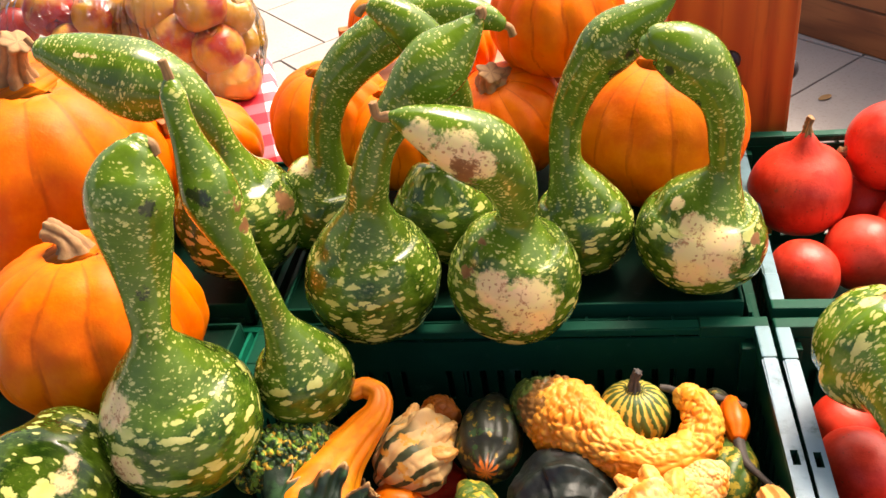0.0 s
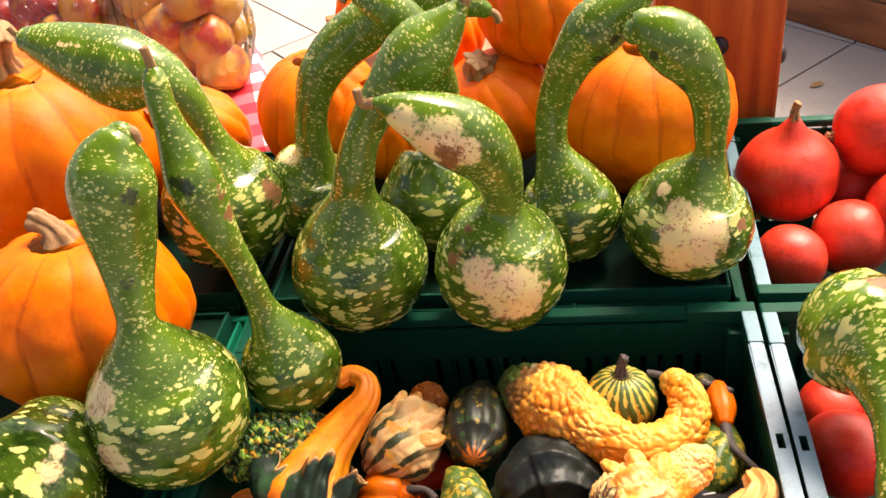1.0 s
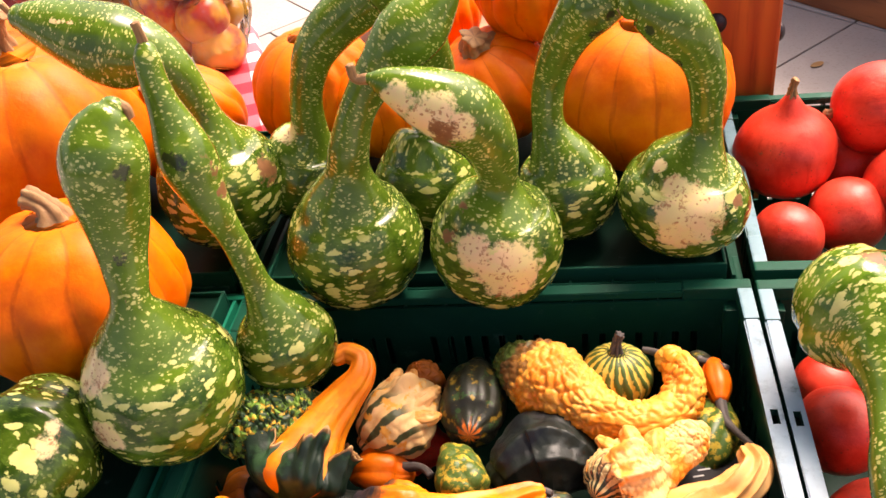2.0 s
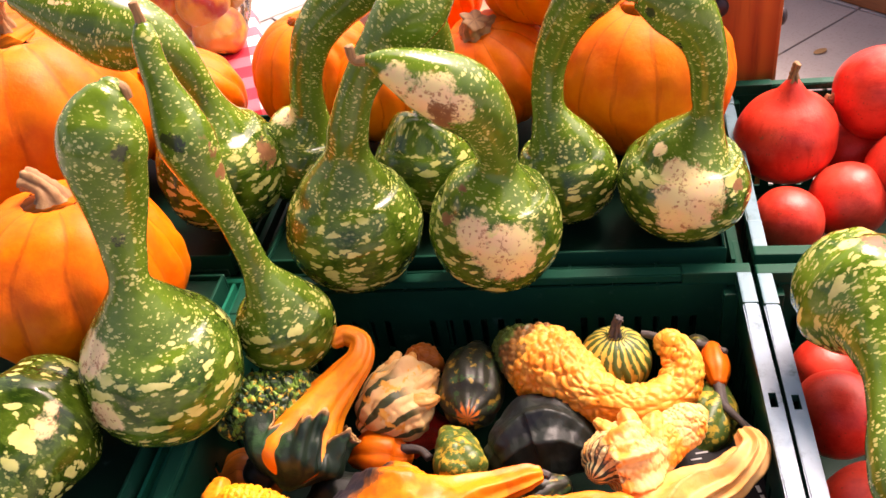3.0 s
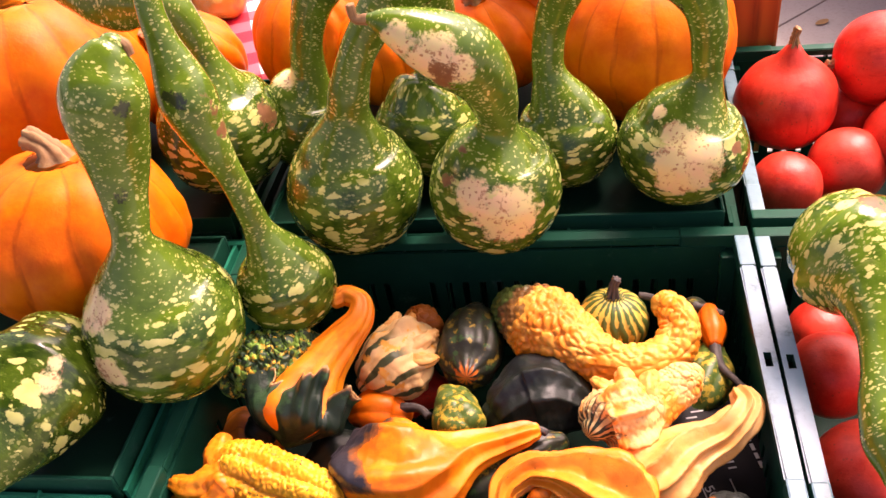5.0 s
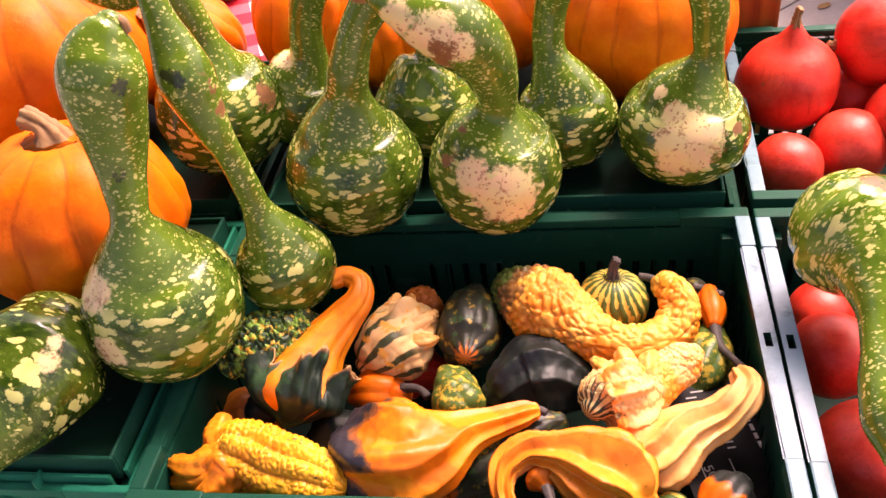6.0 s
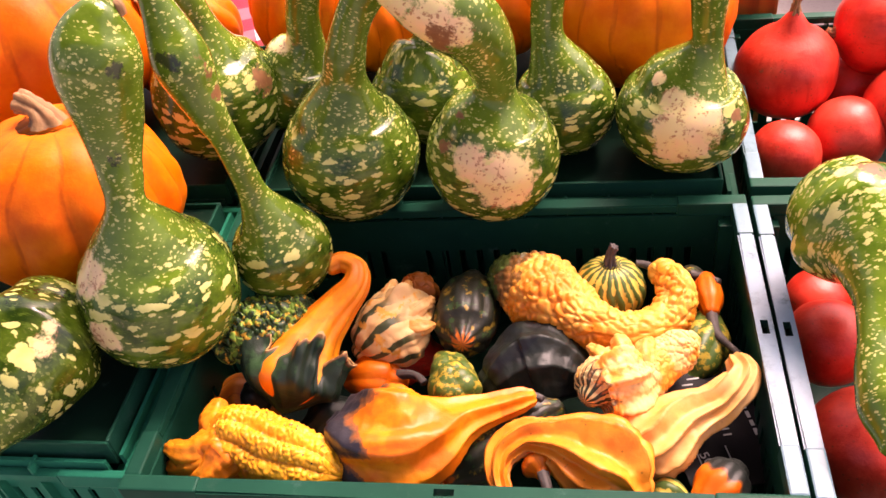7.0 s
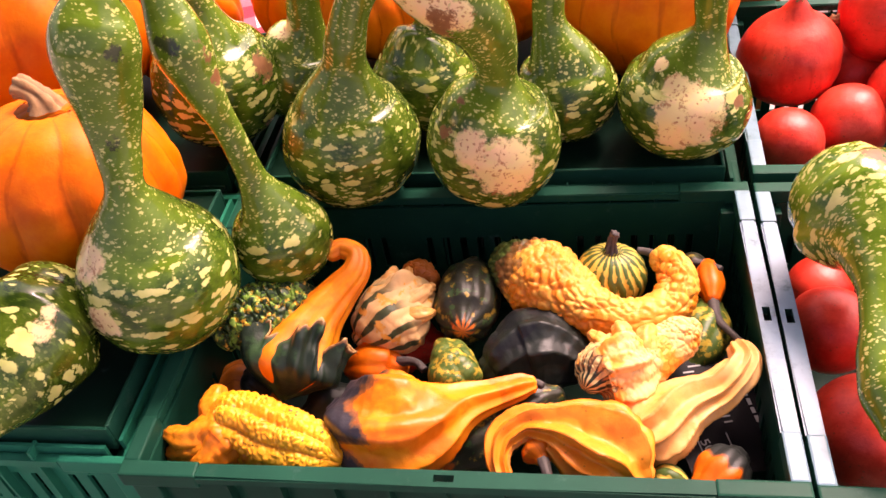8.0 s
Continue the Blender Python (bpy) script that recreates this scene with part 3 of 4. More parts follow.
def crate(label, m, height=0.20, upturned=False, sheen_side=""):
    """A stacking crate. Open: four slotted walls and a flanged rim. Upturned: its base lies on top as a lipped panel."""
    a, b = CRATE
    # the front-left upturned crate takes the lit copy
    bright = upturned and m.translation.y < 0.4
    skin = LIT_PLASTIC if bright else PLASTIC
    top = thing("crate", label, "crate", m, "green crates")
    walls = {}
    for x, y, turn, length in ((0, -b + 0.0145, 0, 2 * a - 0.05), (0, b - 0.014, 0, 2 * a - 0.05), (-a + 0.0145, 0, 90, 2 * b - 0.04), (a - 0.014, 0, 90, 2 * b - 0.04)):
        if length not in walls:
            walls[length] = slotted_wall(length, height - 0.014)
            data = bpy.data.meshes.new("wall")
            walls[length].to_mesh(data)
            walls[length].free()
            walls[length] = data
        ob = part("wall", walls[length], skin, top)
        ob.matrix_local = pose(x, y, 0, 90, 0, turn)
    bm = bmesh.new()
    box(bm, -a + 0.02, -b + 0.02, 0.002, a - 0.02, b - 0.02, 0.007)
    if upturned:
        bm.free()
        bm = bmesh.new()
        box(bm, -a + 0.0235, -b + 0.0235, height - 0.012, a - 0.0235, b - 0.0235, height - 0.004)
        for x0, y0, x1, y1 in ((-a + 0.020, -b + 0.020, a - 0.020, -b + 0.0240), (-a + 0.020, b - 0.0240, a - 0.020, b - 0.020), (-a + 0.020, -b + 0.0242, -a + 0.0240, b - 0.0242), (a - 0.0240, -b + 0.0242, a - 0.020, b - 0.0242)):
            lip = bmesh.new()
            box(lip, x0, y0, height - 0.03, x1, y1, height + 0.003, 0.0015)
            part("lip", lip, RIM_PLASTIC, top)
    part("base", bm, SHADED_BASE_PLASTIC, top)
    drop = 0.024 if upturned else 0.0
    wide = 0.009 if upturned else 0.0165
    rims = {}
    for x, y, turn, length in ((0, -b + wide / 2, 0, 2 * a - 0.15), (0, b - wide / 2, 0, 2 * a - 0.15), (-a + wide / 2, 0, 90, 2 * b - 0.13), (a - wide / 2, 0, 90, 2 * b - 0.13)):
        if length not in rims:
            h = length / 2
            hole = [] if upturned else [(1, 1)]
            bm = perforated([-h, -0.009, 0.009, h], [-wide / 2, -0.0035, 0.0035, wide / 2], hole, 0.010)
            bmesh.ops.bevel(bm, geom=[e for e in bm.edges if not upturned and abs(e.verts[0].co.y) > wide / 2 - 1e-4 and abs(e.verts[1].co.y) > wide / 2 - 1e-4 and e.verts[0].co.z > 0.005 and e.verts[1].co.z > 0.005], offset=0.002, segments=2, affect="EDGES")
            rims[length] = bpy.data.meshes.new("rim")
            bm.to_mesh(rims[length])
            bm.free()
        # rims on the chosen sides carry painted sky sheen
        pale = (sheen_side == "start" and (x < -0.1 or y < -0.1)) or (sheen_side == "end" and x > 0.1)
        ob = part("rim", rims[length].copy(), (SKY_SHEEN_PLASTIC if m.translation.y < 0.4 and abs(x) > 0.1 else DIM_SHEEN_PLASTIC) if pale else LIT_PLASTIC if bright else RIM_PLASTIC, top)
        ob.matrix_local = pose(x, y, height - 0.010 - drop, 0, 0, turn)
    arms = []
    for boxes in (((0, 0, -0.018, 0.075, wide, 0.0016, 0.0022), (0.004, 0.004, -height + 0.01, 0.03, 0.03, -0.02, 0.002)), ((0, wide - 0.001, -0.018, wide, 0.065, 0.0015, 0.0022),)):
        bm = bmesh.new()
        for sizes in boxes:
            box(bm, *sizes)
        arms.append(bpy.data.meshes.new("corner"))
        bm.to_mesh(arms[-1])
        bm.free()
    for sx, sy in ((-1, -1), (1, -1), (1, 1), (-1, 1)):
        for k, arm in enumerate(arms):
            # only the side arms of corners get the painted sheen
            pale = k == 1 and ((sheen_side == "start" and sx < 0) or (sheen_side == "end" and sx > 0))
            ob = part("corner", arm.copy(), DIM_SHEEN_PLASTIC if pale else LIT_PLASTIC if bright else RIM_PLASTIC, top)
            ob.matrix_local = Matrix.Translation((sx * a, sy * b, height - drop)) @ Matrix.Diagonal((-sx, -sy, 1, 1))
    bm = bmesh.new()
    box(bm, -0.0015, 0, 0, 0.0015, 0.015, height - 0.012)
    rib_data = bpy.data.meshes.new("rib")
    bm.to_mesh(rib_data)
    bm.free()
    for k in range(9):
        x = -a + 0.10 + k * (2 * a - 0.2) / 8
        for y, turn in ((-b + 0.001, 0), (b - 0.001, 180)):
            ob = part("rib", rib_data, skin, top)
            ob.matrix_local = pose(x, y, 0, 0, 0, turn)
    if upturned:
        for k in range(11):
            x = -a + 0.06 + k * (2 * a - 0.12) / 10
            for y in (-b + 0.009, b - 0.020):
                bm = bmesh.new()
                box(bm, x - 0.001, y, height - 0.06, x + 0.001, y + 0.011, height - 0.024)
                part("web", bm, skin, top)
        for k in range(5):
            y = -b + 0.07 + k * (2 * b - 0.14) / 4
            for x in (-a + 0.009, a - 0.020):
                bm = bmesh.new()
                box(bm, x, y - 0.001, height - 0.06, x + 0.011, y + 0.001, height - 0.024)
                part("web", bm, skin, top)
    return top


RIM = 0.72
LEFT_TOP = 0.712
crate("open green plastic crate full of ornamental gourds", pose(0.0, 0.198, RIM - 0.20, 0, 0, 0.6), sheen_side="end")
crate("open green plastic crate of red squashes with a gourd on top", pose(0.604, 0.200, RIM - 0.20, 0, 0, 0.3), sheen_side="start")
crate("open green plastic crate filled with red squashes", pose(0.608, 0.610, RIM - 0.20, 0, 0, -0.8), sheen_side="start")
crate("upturned green crate carrying swan gourds and pumpkins", pose(-0.004, 0.604, RIM - 0.20, 0, 0, 0.3), upturned=True)
crate("upturned green crate carrying a lying gourd", pose(-0.609, 0.219, RIM - 0.20, 0, 0, 0.4), upturned=True)
crate("upturned green crate under large pumpkins", pose(-0.620, 0.625, LEFT_TOP - 0.20, 0, 0, 0), upturned=True)

# the trestle that carries the crates
bm = bmesh.new()
for k in range(6):
    box(bm, -0.98, 0.0 + k * 0.14, 0.395, 0.98, 0.13 + k * 0.14, 0.42, 0.002)
trestle = thing("display_table", "low wooden table under the green crates", "table")
part("tabletop", bm, BOARD_WOOD, trestle)
for x in (-0.9, 0.9):
    for y in (0.06, 0.76):
        bm = bmesh.new()
        box(bm, x - 0.03, y - 0.03, 0, x + 0.03, y + 0.03, 0.395, 0.003)
        part("leg", bm, BOARD_WOOD, trestle)
for x in (-0.62, 0.0, 0.62):
    for y in (0.20, 0.61):
        bm = bmesh.new()
        box(bm, x - 0.28, y - 0.18, 0.421, x + 0.28, y + 0.18, 0.512, 0.004)
        tagged(part("crate_block", bm, PLASTIC), "flat green crate stacked under another crate", "crate", "stacked base crates")

# ---- behind the stall ----
stand = thing("wooden_stand", "orange-stained timber stand with bolted posts", "stand")
bm = bmesh.new()
box(bm, 0.218, 0.845, 0, 0.400, 0.935, 1.14, 0.006)
post = part("post", bm, POST_WOOD, stand)
bm = bmesh.new()
box(bm, -0.32, 0.88, 0, -0.25, 0.95, 0.795, 0.006)
for x, y, z, rx, ry in ((0.308, 0.845, 0.824, 90, 0), (0.400, 0.872, 0.792, 0, 90)):
    b2 = bmesh.new()
    bmesh.ops.create_uvsphere(b2, u_segments=16, v_segments=10, radius=0.016, matrix=Matrix.Diagonal((1, 1, 0.7, 1)))
    ob = part("bolt", b2, IRON, post, "dark round bolt head")
    ob.matrix_local = pose(x, y, z, rx, ry, 0)
    for f in ob.data.polygons:
        f.use_smooth = True
part("post", bm, POST_WOOD, stand)
bm = bmesh.new()
box(bm, -0.32, 0.86, 0.795, 0.217, 1.0, 0.82, 0.004)
part("shelf", bm, BOARD_WOOD, stand)
bm = bmesh.new()
box(bm, -0.012, -0.010, 0, 0.012, 0.010, 0.075, 0.003)
stake = part("wooden_stake", bm, POST_WOOD)
stake.matrix_world = pose(-0.275, 0.90, 0.82, 0, 4, 20)
tagged(stake, "short orange-stained wooden stake standing on the shelf", "stake")

bm = bmesh.new()
box(bm, -0.95, -0.02, -0.03, 0, 0.42, 0, 0.006)
table = thing("fruit_table", "small table under a checked cloth", "table", pose(-0.405, 0.87, 0.70, 0, 0, 22))
part("tabletop", bm, BOARD_WOOD, table)
for x in (-0.9, -0.05):
    for y in (0.03, 0.37):
        bm = bmesh.new()
        box(bm, x - 0.02, y - 0.02, -0.70, x + 0.02, y + 0.02, -0.03, 0.003)
        part("leg", bm, BOARD_WOOD, table)
bm = bmesh.new()
bmesh.ops.create_grid(bm, x_segments=60, y_segments=34, size=0.5)
for v in bm.verts:
    x, y = v.co.x * 1.10, v.co.y * 0.54
    fall = max(abs(x) - 0.482, 0, abs(y) - 0.227)
    v.co.x, v.co.y = math.copysign(min(abs(x), 0.484), x) - 0.475, math.copysign(min(abs(y), 0.229), y) + 0.20
    v.co.z = 0.004 - fall * 1.6 + 0.003 * noise.noise(Vector((x * 9, y * 9, 0)))
for f in bm.faces:
    f.smooth = True
cloth = part("tablecloth", bm, CLOTH)
cloth.matrix_world = pose(-0.405, 0.87, 0.70, 0, 0, 22)
cloth.modifiers.new("thickness", "SOLIDIFY").thickness = 0.0015
tagged(cloth, "red and white checked tablecloth on the fruit table", "tablecloth")

plinth = thing("wooden_plinth", "brown-stained timber plinth on the paving", "plinth", pose(0.50, 3.143, 0, 0, 0, -49.5))
for k in range(6):
    bm = bmesh.new()
    box(bm, 0, 0, 0.003 + k * 0.155, 2.2, 0.05, 0.150 + k * 0.155, 0.004)
    part("plank", bm, PLANK_WOOD, plinth)


# an unseen awning, added to cut light and reflections from overhead
def awning(label, x0, y0, x1, y1, z):
    top = thing("unseen_shade_awning", label, "awning")
    bm = bmesh.new()
    bmesh.ops.create_grid(bm, x_segments=16, y_segments=12, size=0.5)
    for v in bm.verts:
        v.co = (x0 + (v.co.x + 0.5) * (x1 - x0), y0 + (v.co.y + 0.5) * (y1 - y0), z - 0.5 * abs(v.co.x))
    part("canvas", bm, CANVAS, top)
    for x in (x0 + 0.05, x1 - 0.05):
        for y in (y0 + 0.05, y1 - 0.05):
            bm = bmesh.new()
            bmesh.ops.create_cone(bm, cap_ends=True, segments=16, radius1=0.022, radius2=0.022, depth=z - 0.28, matrix=Matrix.Translation((x, y, (z - 0.28) / 2)))
            part("pole", bm, IRON, top)


awning("unseen dark awning added to block light from above", -3.0, -0.9, 1.1, 0.70, 2.75)

# ---- gourds, pumpkins, squashes and apples ----
swan_gourd("green swan gourd with cream flecks, club-shaped upright neck", (-0.297, 0.177, 0.796), 0.0800,
    [(0.006, -0.000, 0.108, 0.020), (0.006, 0.010, 0.133, 0.020), (0.005, 0.020, 0.154, 0.023), (0.006, 0.030, 0.182, 0.029), (0.008, 0.035, 0.210, 0.034), (0.011, 0.040, 0.235, 0.038), (0.017, 0.050, 0.257, 0.032), (0.024, 0.055, 0.271, 0.021), (0.028, 0.060, 0.277, 0.012)],
    # upper cream mark paints a highlight on the rind; the lower is a pale strip
    [(0.033, 0.060, 0.278), (0.038, 0.060, 0.276), (0.038, 0.060, 0.267)], [(-0.034, -0.038, 0.057, 0.022, "cream"), (-0.025, -0.072, 0.010, 0.018, "cream"), (0.013, 0.004, 0.160, 0.008, "black"), (0.040, 0.017, 0.238, 0.008, "black"), (0.060, -0.041, 0.023, 0.006, "black"), (0.044, -0.060, 0.021, 0.005, "black"), (0.018, -0.023, 0.071, 0.004, "black")])
swan_gourd("green swan gourd leaning back, brown scar on its neck", (-0.199, 0.263, 0.766), 0.0535,
    [(-0.011, 0.000, 0.076, 0.017), (-0.016, 0.000, 0.116, 0.014), (-0.022, 0.000, 0.152, 0.014), (-0.029, 0.000, 0.181, 0.018), (-0.036, 0.005, 0.203, 0.023), (-0.042, 0.010, 0.228, 0.028), (-0.049, 0.020, 0.251, 0.024), (-0.054, 0.025, 0.278, 0.016), (-0.058, 0.030, 0.302, 0.013), (-0.059, 0.035, 0.320, 0.012), (-0.060, 0.040, 0.328, 0.009)],
    [(-0.060, 0.040, 0.332), (-0.060, 0.040, 0.342), (-0.061, 0.040, 0.353)], [(-0.002, 0.002, 0.246, 0.009, "rust"), (-0.006, 0.000, 0.222, 0.011, "rust"), (-0.012, 0.000, 0.200, 0.008, "rust"), (-0.039, -0.014, 0.242, 0.010, "black"), (-0.051, -0.011, 0.245, 0.006, "black"), (-0.020, -0.015, 0.230, 0.005, "cream")])
swan_gourd("green swan gourd with thick sideways head and pale scratch", (-0.345, 0.515, 0.806), 0.0830,
    [(0.008, 0.000, 0.098, 0.022), (-0.001, 0.000, 0.138, 0.023), (-0.014, -0.000, 0.166, 0.028), (-0.036, 0.000, 0.186, 0.038), (-0.069, -0.000, 0.199, 0.049), (-0.105, -0.000, 0.216, 0.043), (-0.136, 0.000, 0.230, 0.033), (-0.161, -0.000, 0.241, 0.023), (-0.175, 0.000, 0.246, 0.015)],
    # first cream mark paints the body's pale patch together with its highlight
    [(-0.179, 0.000, 0.248), (-0.186, 0.000, 0.253), (-0.191, 0.000, 0.262)], [(0.046, -0.034, 0.055, 0.009, "cream"), (-0.121, -0.026, 0.248, 0.0030, "cream"), (-0.116, -0.027, 0.247, 0.0030, "cream"), (-0.111, -0.027, 0.246, 0.0030, "cream"), (-0.105, -0.028, 0.247, 0.0030, "cream"), (-0.100, -0.029, 0.246, 0.0030, "cream"), (-0.096, -0.029, 0.246, 0.0030, "cream"), (-0.090, -0.030, 0.247, 0.0030, "cream"), (-0.085, -0.030, 0.246, 0.0030, "cream"), (-0.080, -0.031, 0.245, 0.0030, "cream"), (-0.074, -0.031, 0.247, 0.0030, "cream"), (-0.069, -0.032, 0.246, 0.0030, "cream"), (-0.065, -0.033, 0.245, 0.0030, "cream"), (-0.059, -0.033, 0.246, 0.0030, "cream"), (-0.022, -0.028, 0.236, 0.010, "rust"), (-0.038, -0.024, 0.255, 0.010, "cream"), (0.008, -0.025, 0.228, 0.016, "rust"), (-0.080, -0.027, 0.178, 0.011, "black"), (0.075, -0.016, 0.030, 0.019, "rust")])
swan_gourd("tall green swan gourd with a long arched neck", (-0.249, 0.570, 0.780), 0.0660,
    [(0.017, 0.000, 0.065, 0.026), (0.020, 0.005, 0.102, 0.021), (0.029, 0.010, 0.135, 0.022), (0.044, 0.020, 0.167, 0.027), (0.069, 0.030, 0.192, 0.031), (0.097, 0.035, 0.210, 0.032), (0.129, 0.040, 0.227, 0.030), (0.167, 0.040, 0.240, 0.026), (0.204, 0.040, 0.243, 0.022), (0.237, 0.040, 0.233, 0.017), (0.255, 0.040, 0.223, 0.010)],
    [(0.257, 0.040, 0.222), (0.266, 0.040, 0.217), (0.269, 0.040, 0.207)], [(-0.006, -0.008, 0.070, 0.021, "cream")])
swan_gourd("dark green swan gourd striped with cream dashes", (-0.145, 0.394, 0.798), 0.0785,
    [(0.012, 0.000, 0.097, 0.026), (0.018, 0.000, 0.123, 0.023), (0.026, 0.005, 0.148, 0.020), (0.038, 0.010, 0.172, 0.019), (0.054, 0.015, 0.194, 0.022), (0.073, 0.020, 0.215, 0.026), (0.093, 0.030, 0.233, 0.033), (0.113, 0.040, 0.248, 0.032), (0.130, 0.045, 0.262, 0.022), (0.144, 0.050, 0.275, 0.012), (0.150, 0.050, 0.282, 0.006)],
    [(0.151, 0.050, 0.283), (0.153, 0.050, 0.286), (0.152, 0.050, 0.291)], [])
swan_gourd("green swan gourd with a large cream patch and brown scabs", (0.019, 0.389, 0.795), 0.0755,
    [(0.011, 0.000, 0.081, 0.022), (0.011, -0.005, 0.111, 0.024), (0.004, -0.015, 0.148, 0.031), (-0.009, -0.020, 0.171, 0.036), (-0.026, -0.028, 0.190, 0.036), (-0.048, -0.035, 0.207, 0.030), (-0.070, -0.040, 0.222, 0.020), (-0.086, -0.040, 0.229, 0.012), (-0.094, -0.040, 0.232, 0.006)],
    [(-0.097, -0.040, 0.232), (-0.108, -0.040, 0.233), (-0.110, -0.040, 0.247)], [(0.020, -0.071, 0.013, 0.036, "cream"), (-0.016, -0.064, 0.037, 0.021, "cream"), (-0.038, -0.059, 0.199, 0.025, "cream"), (-0.066, -0.056, 0.216, 0.018, "cream"), (-0.013, -0.059, 0.184, 0.017, "cream"), (-0.026, -0.058, 0.177, 0.016, "rust"), (-0.033, -0.058, 0.188, 0.011, "rust"), (-0.024, -0.027, 0.066, 0.008, "rust"), (-0.043, -0.044, 0.044, 0.009, "rust")])
swan_gourd("small dark green swan gourd standing behind the others", (-0.081, 0.534, 0.786), 0.066,
    [(0.016, 0.020, 0.061, 0.025), (0.027, 0.020, 0.109, 0.025), (0.029, -0.000, 0.172, 0.025), (0.020, -0.020, 0.230, 0.026), (0.000, -0.030, 0.266, 0.023), (-0.021, -0.030, 0.283, 0.017), (-0.033, -0.030, 0.289, 0.011)],
    [(-0.037, -0.030, 0.290), (-0.045, -0.030, 0.290), (-0.052, -0.030, 0.283)], [])
swan_gourd("green swan gourd with a slender neck bent over its neighbour", (0.095, 0.508, 0.778), 0.0615,
    [(-0.016, 0.010, 0.082, 0.021), (-0.017, 0.015, 0.112, 0.019), (-0.012, 0.020, 0.142, 0.020), (-0.001, 0.020, 0.172, 0.023), (0.016, 0.020, 0.202, 0.027), (0.035, 0.020, 0.225, 0.032), (0.056, 0.020, 0.240, 0.029), (0.076, 0.020, 0.254, 0.020), (0.093, 0.020, 0.266, 0.011), (0.102, 0.020, 0.275, 0.006)],
    [(0.103, 0.020, 0.277), (0.107, 0.020, 0.282), (0.112, 0.020, 0.284)], [(0.043, -0.008, 0.202, 0.011, "black"), (0.066, -0.013, 0.246, 0.007, "black"), (0.058, -0.011, 0.224, 0.007, "black")])
swan_gourd("pale green swan gourd with a beige ground patch and hooked neck", (0.230, 0.474, 0.783), 0.0755,
    [(0.021, 0.000, 0.086, 0.019), (0.021, 0.000, 0.117, 0.018), (0.021, 0.000, 0.144, 0.020), (0.016, 0.000, 0.171, 0.022), (0.005, 0.000, 0.195, 0.027), (-0.011, 0.000, 0.217, 0.032), (-0.031, 0.000, 0.233, 0.030), (-0.050, 0.000, 0.241, 0.023), (-0.060, 0.000, 0.240, 0.014)],
    [(-0.062, 0.000, 0.239), (-0.066, 0.000, 0.237), (-0.069, 0.000, 0.234)], [(0.002, -0.067, 0.026, 0.038, "cream"), (-0.012, -0.070, 0.011, 0.025, "cream"), (-0.015, -0.050, 0.049, 0.015, "cream"), (0.053, -0.043, 0.024, 0.009, "rust"), (-0.014, -0.021, 0.181, 0.008, "black"), (-0.043, -0.026, 0.223, 0.007, "black"), (-0.028, -0.024, 0.062, 0.009, "cream")], squat=0.86)

small_gourd("lying_gourd", "round dark green gourd lying down with pale neck", DARK_GOURD, (-0.424, 0.019, 0.785),
    [(0.026, 0.117, 0.005, 0.053), (0.022, 0.084, 0.005, 0.065), (0.017, 0.042, 0.005, 0.055), (0.000, 0.000, 0.000, 0.038), (-0.023, -0.034, -0.005, 0.030), (-0.048, -0.061, -0.010, 0.022)], [], scars=[(0.060, 0.058, 0.039, 0.013, "cream"), (0.061, 0.071, 0.044, 0.011, "cream"), (0.057, 0.065, 0.046, 0.005, "rust"), (0.059, 0.061, 0.041, 0.005, "rust"), (0.061, 0.057, 0.036, 0.005, "rust"), (0.063, 0.053, 0.030, 0.005, "rust"), (0.063, 0.050, 0.024, 0.005, "rust"), (0.064, 0.047, 0.017, 0.005, "rust"), (0.064, 0.044, 0.009, 0.005, "rust"), (0.063, 0.043, 0.001, 0.005, "rust"), (0.060, 0.042, -0.010, 0.005, "rust"), (0.056, 0.044, -0.023, 0.005, "rust"), (0.044, 0.052, -0.045, 0.005, "rust"), (0.039, 0.036, 0.037, 0.003, "rust"), (0.040, 0.033, 0.031, 0.003, "rust"), (0.041, 0.031, 0.026, 0.003, "rust"), (0.041, 0.029, 0.019, 0.003, "rust"), (0.041, 0.027, 0.013, 0.003, "rust"), (0.040, 0.026, 0.005, 0.003, "rust"), (0.038, 0.026, -0.004, 0.003, "rust"), (0.035, 0.027, -0.014, 0.003, "rust"), (0.027, 0.022, -0.050, 0.011, "cream"), (0.010, 0.009, -0.043, 0.014, "cream"), (0.043, 0.042, -0.050, 0.009, "cream")])
small_gourd("lying_gourd", "light green gourd with cream flecks resting on red squashes", PALE_GOURD, (0.371, 0.133, 0.785),
    [(-0.010, 0.148, 0.015, 0.054), (0.001, 0.127, 0.015, 0.062), (0.012, 0.088, 0.015, 0.048), (0.007, 0.037, 0.010, 0.028), (0.000, 0.000, 0.000, 0.022), (-0.005, -0.034, -0.010, 0.025), (-0.003, -0.061, -0.020, 0.027), (-0.003, -0.090, -0.025, 0.018)], [], scars=[(0.002, 0.130, 0.075, 0.013, "rust"), (-0.018, 0.133, 0.073, 0.010, "cream")])
small_gourd("warty_gourd", "dark green warty gourd with orange and cream flecks", WARTY_GREEN, (-0.215, 0.196, 0.714),
    [(-0.039, -0.025, -0.004, 0.016), (-0.023, -0.013, 0.000, 0.031), (0.000, 0.000, 0.000, 0.036), (0.026, 0.015, 0.000, 0.030), (0.048, 0.024, -0.004, 0.015)], [], warts=(118, 0.0085))
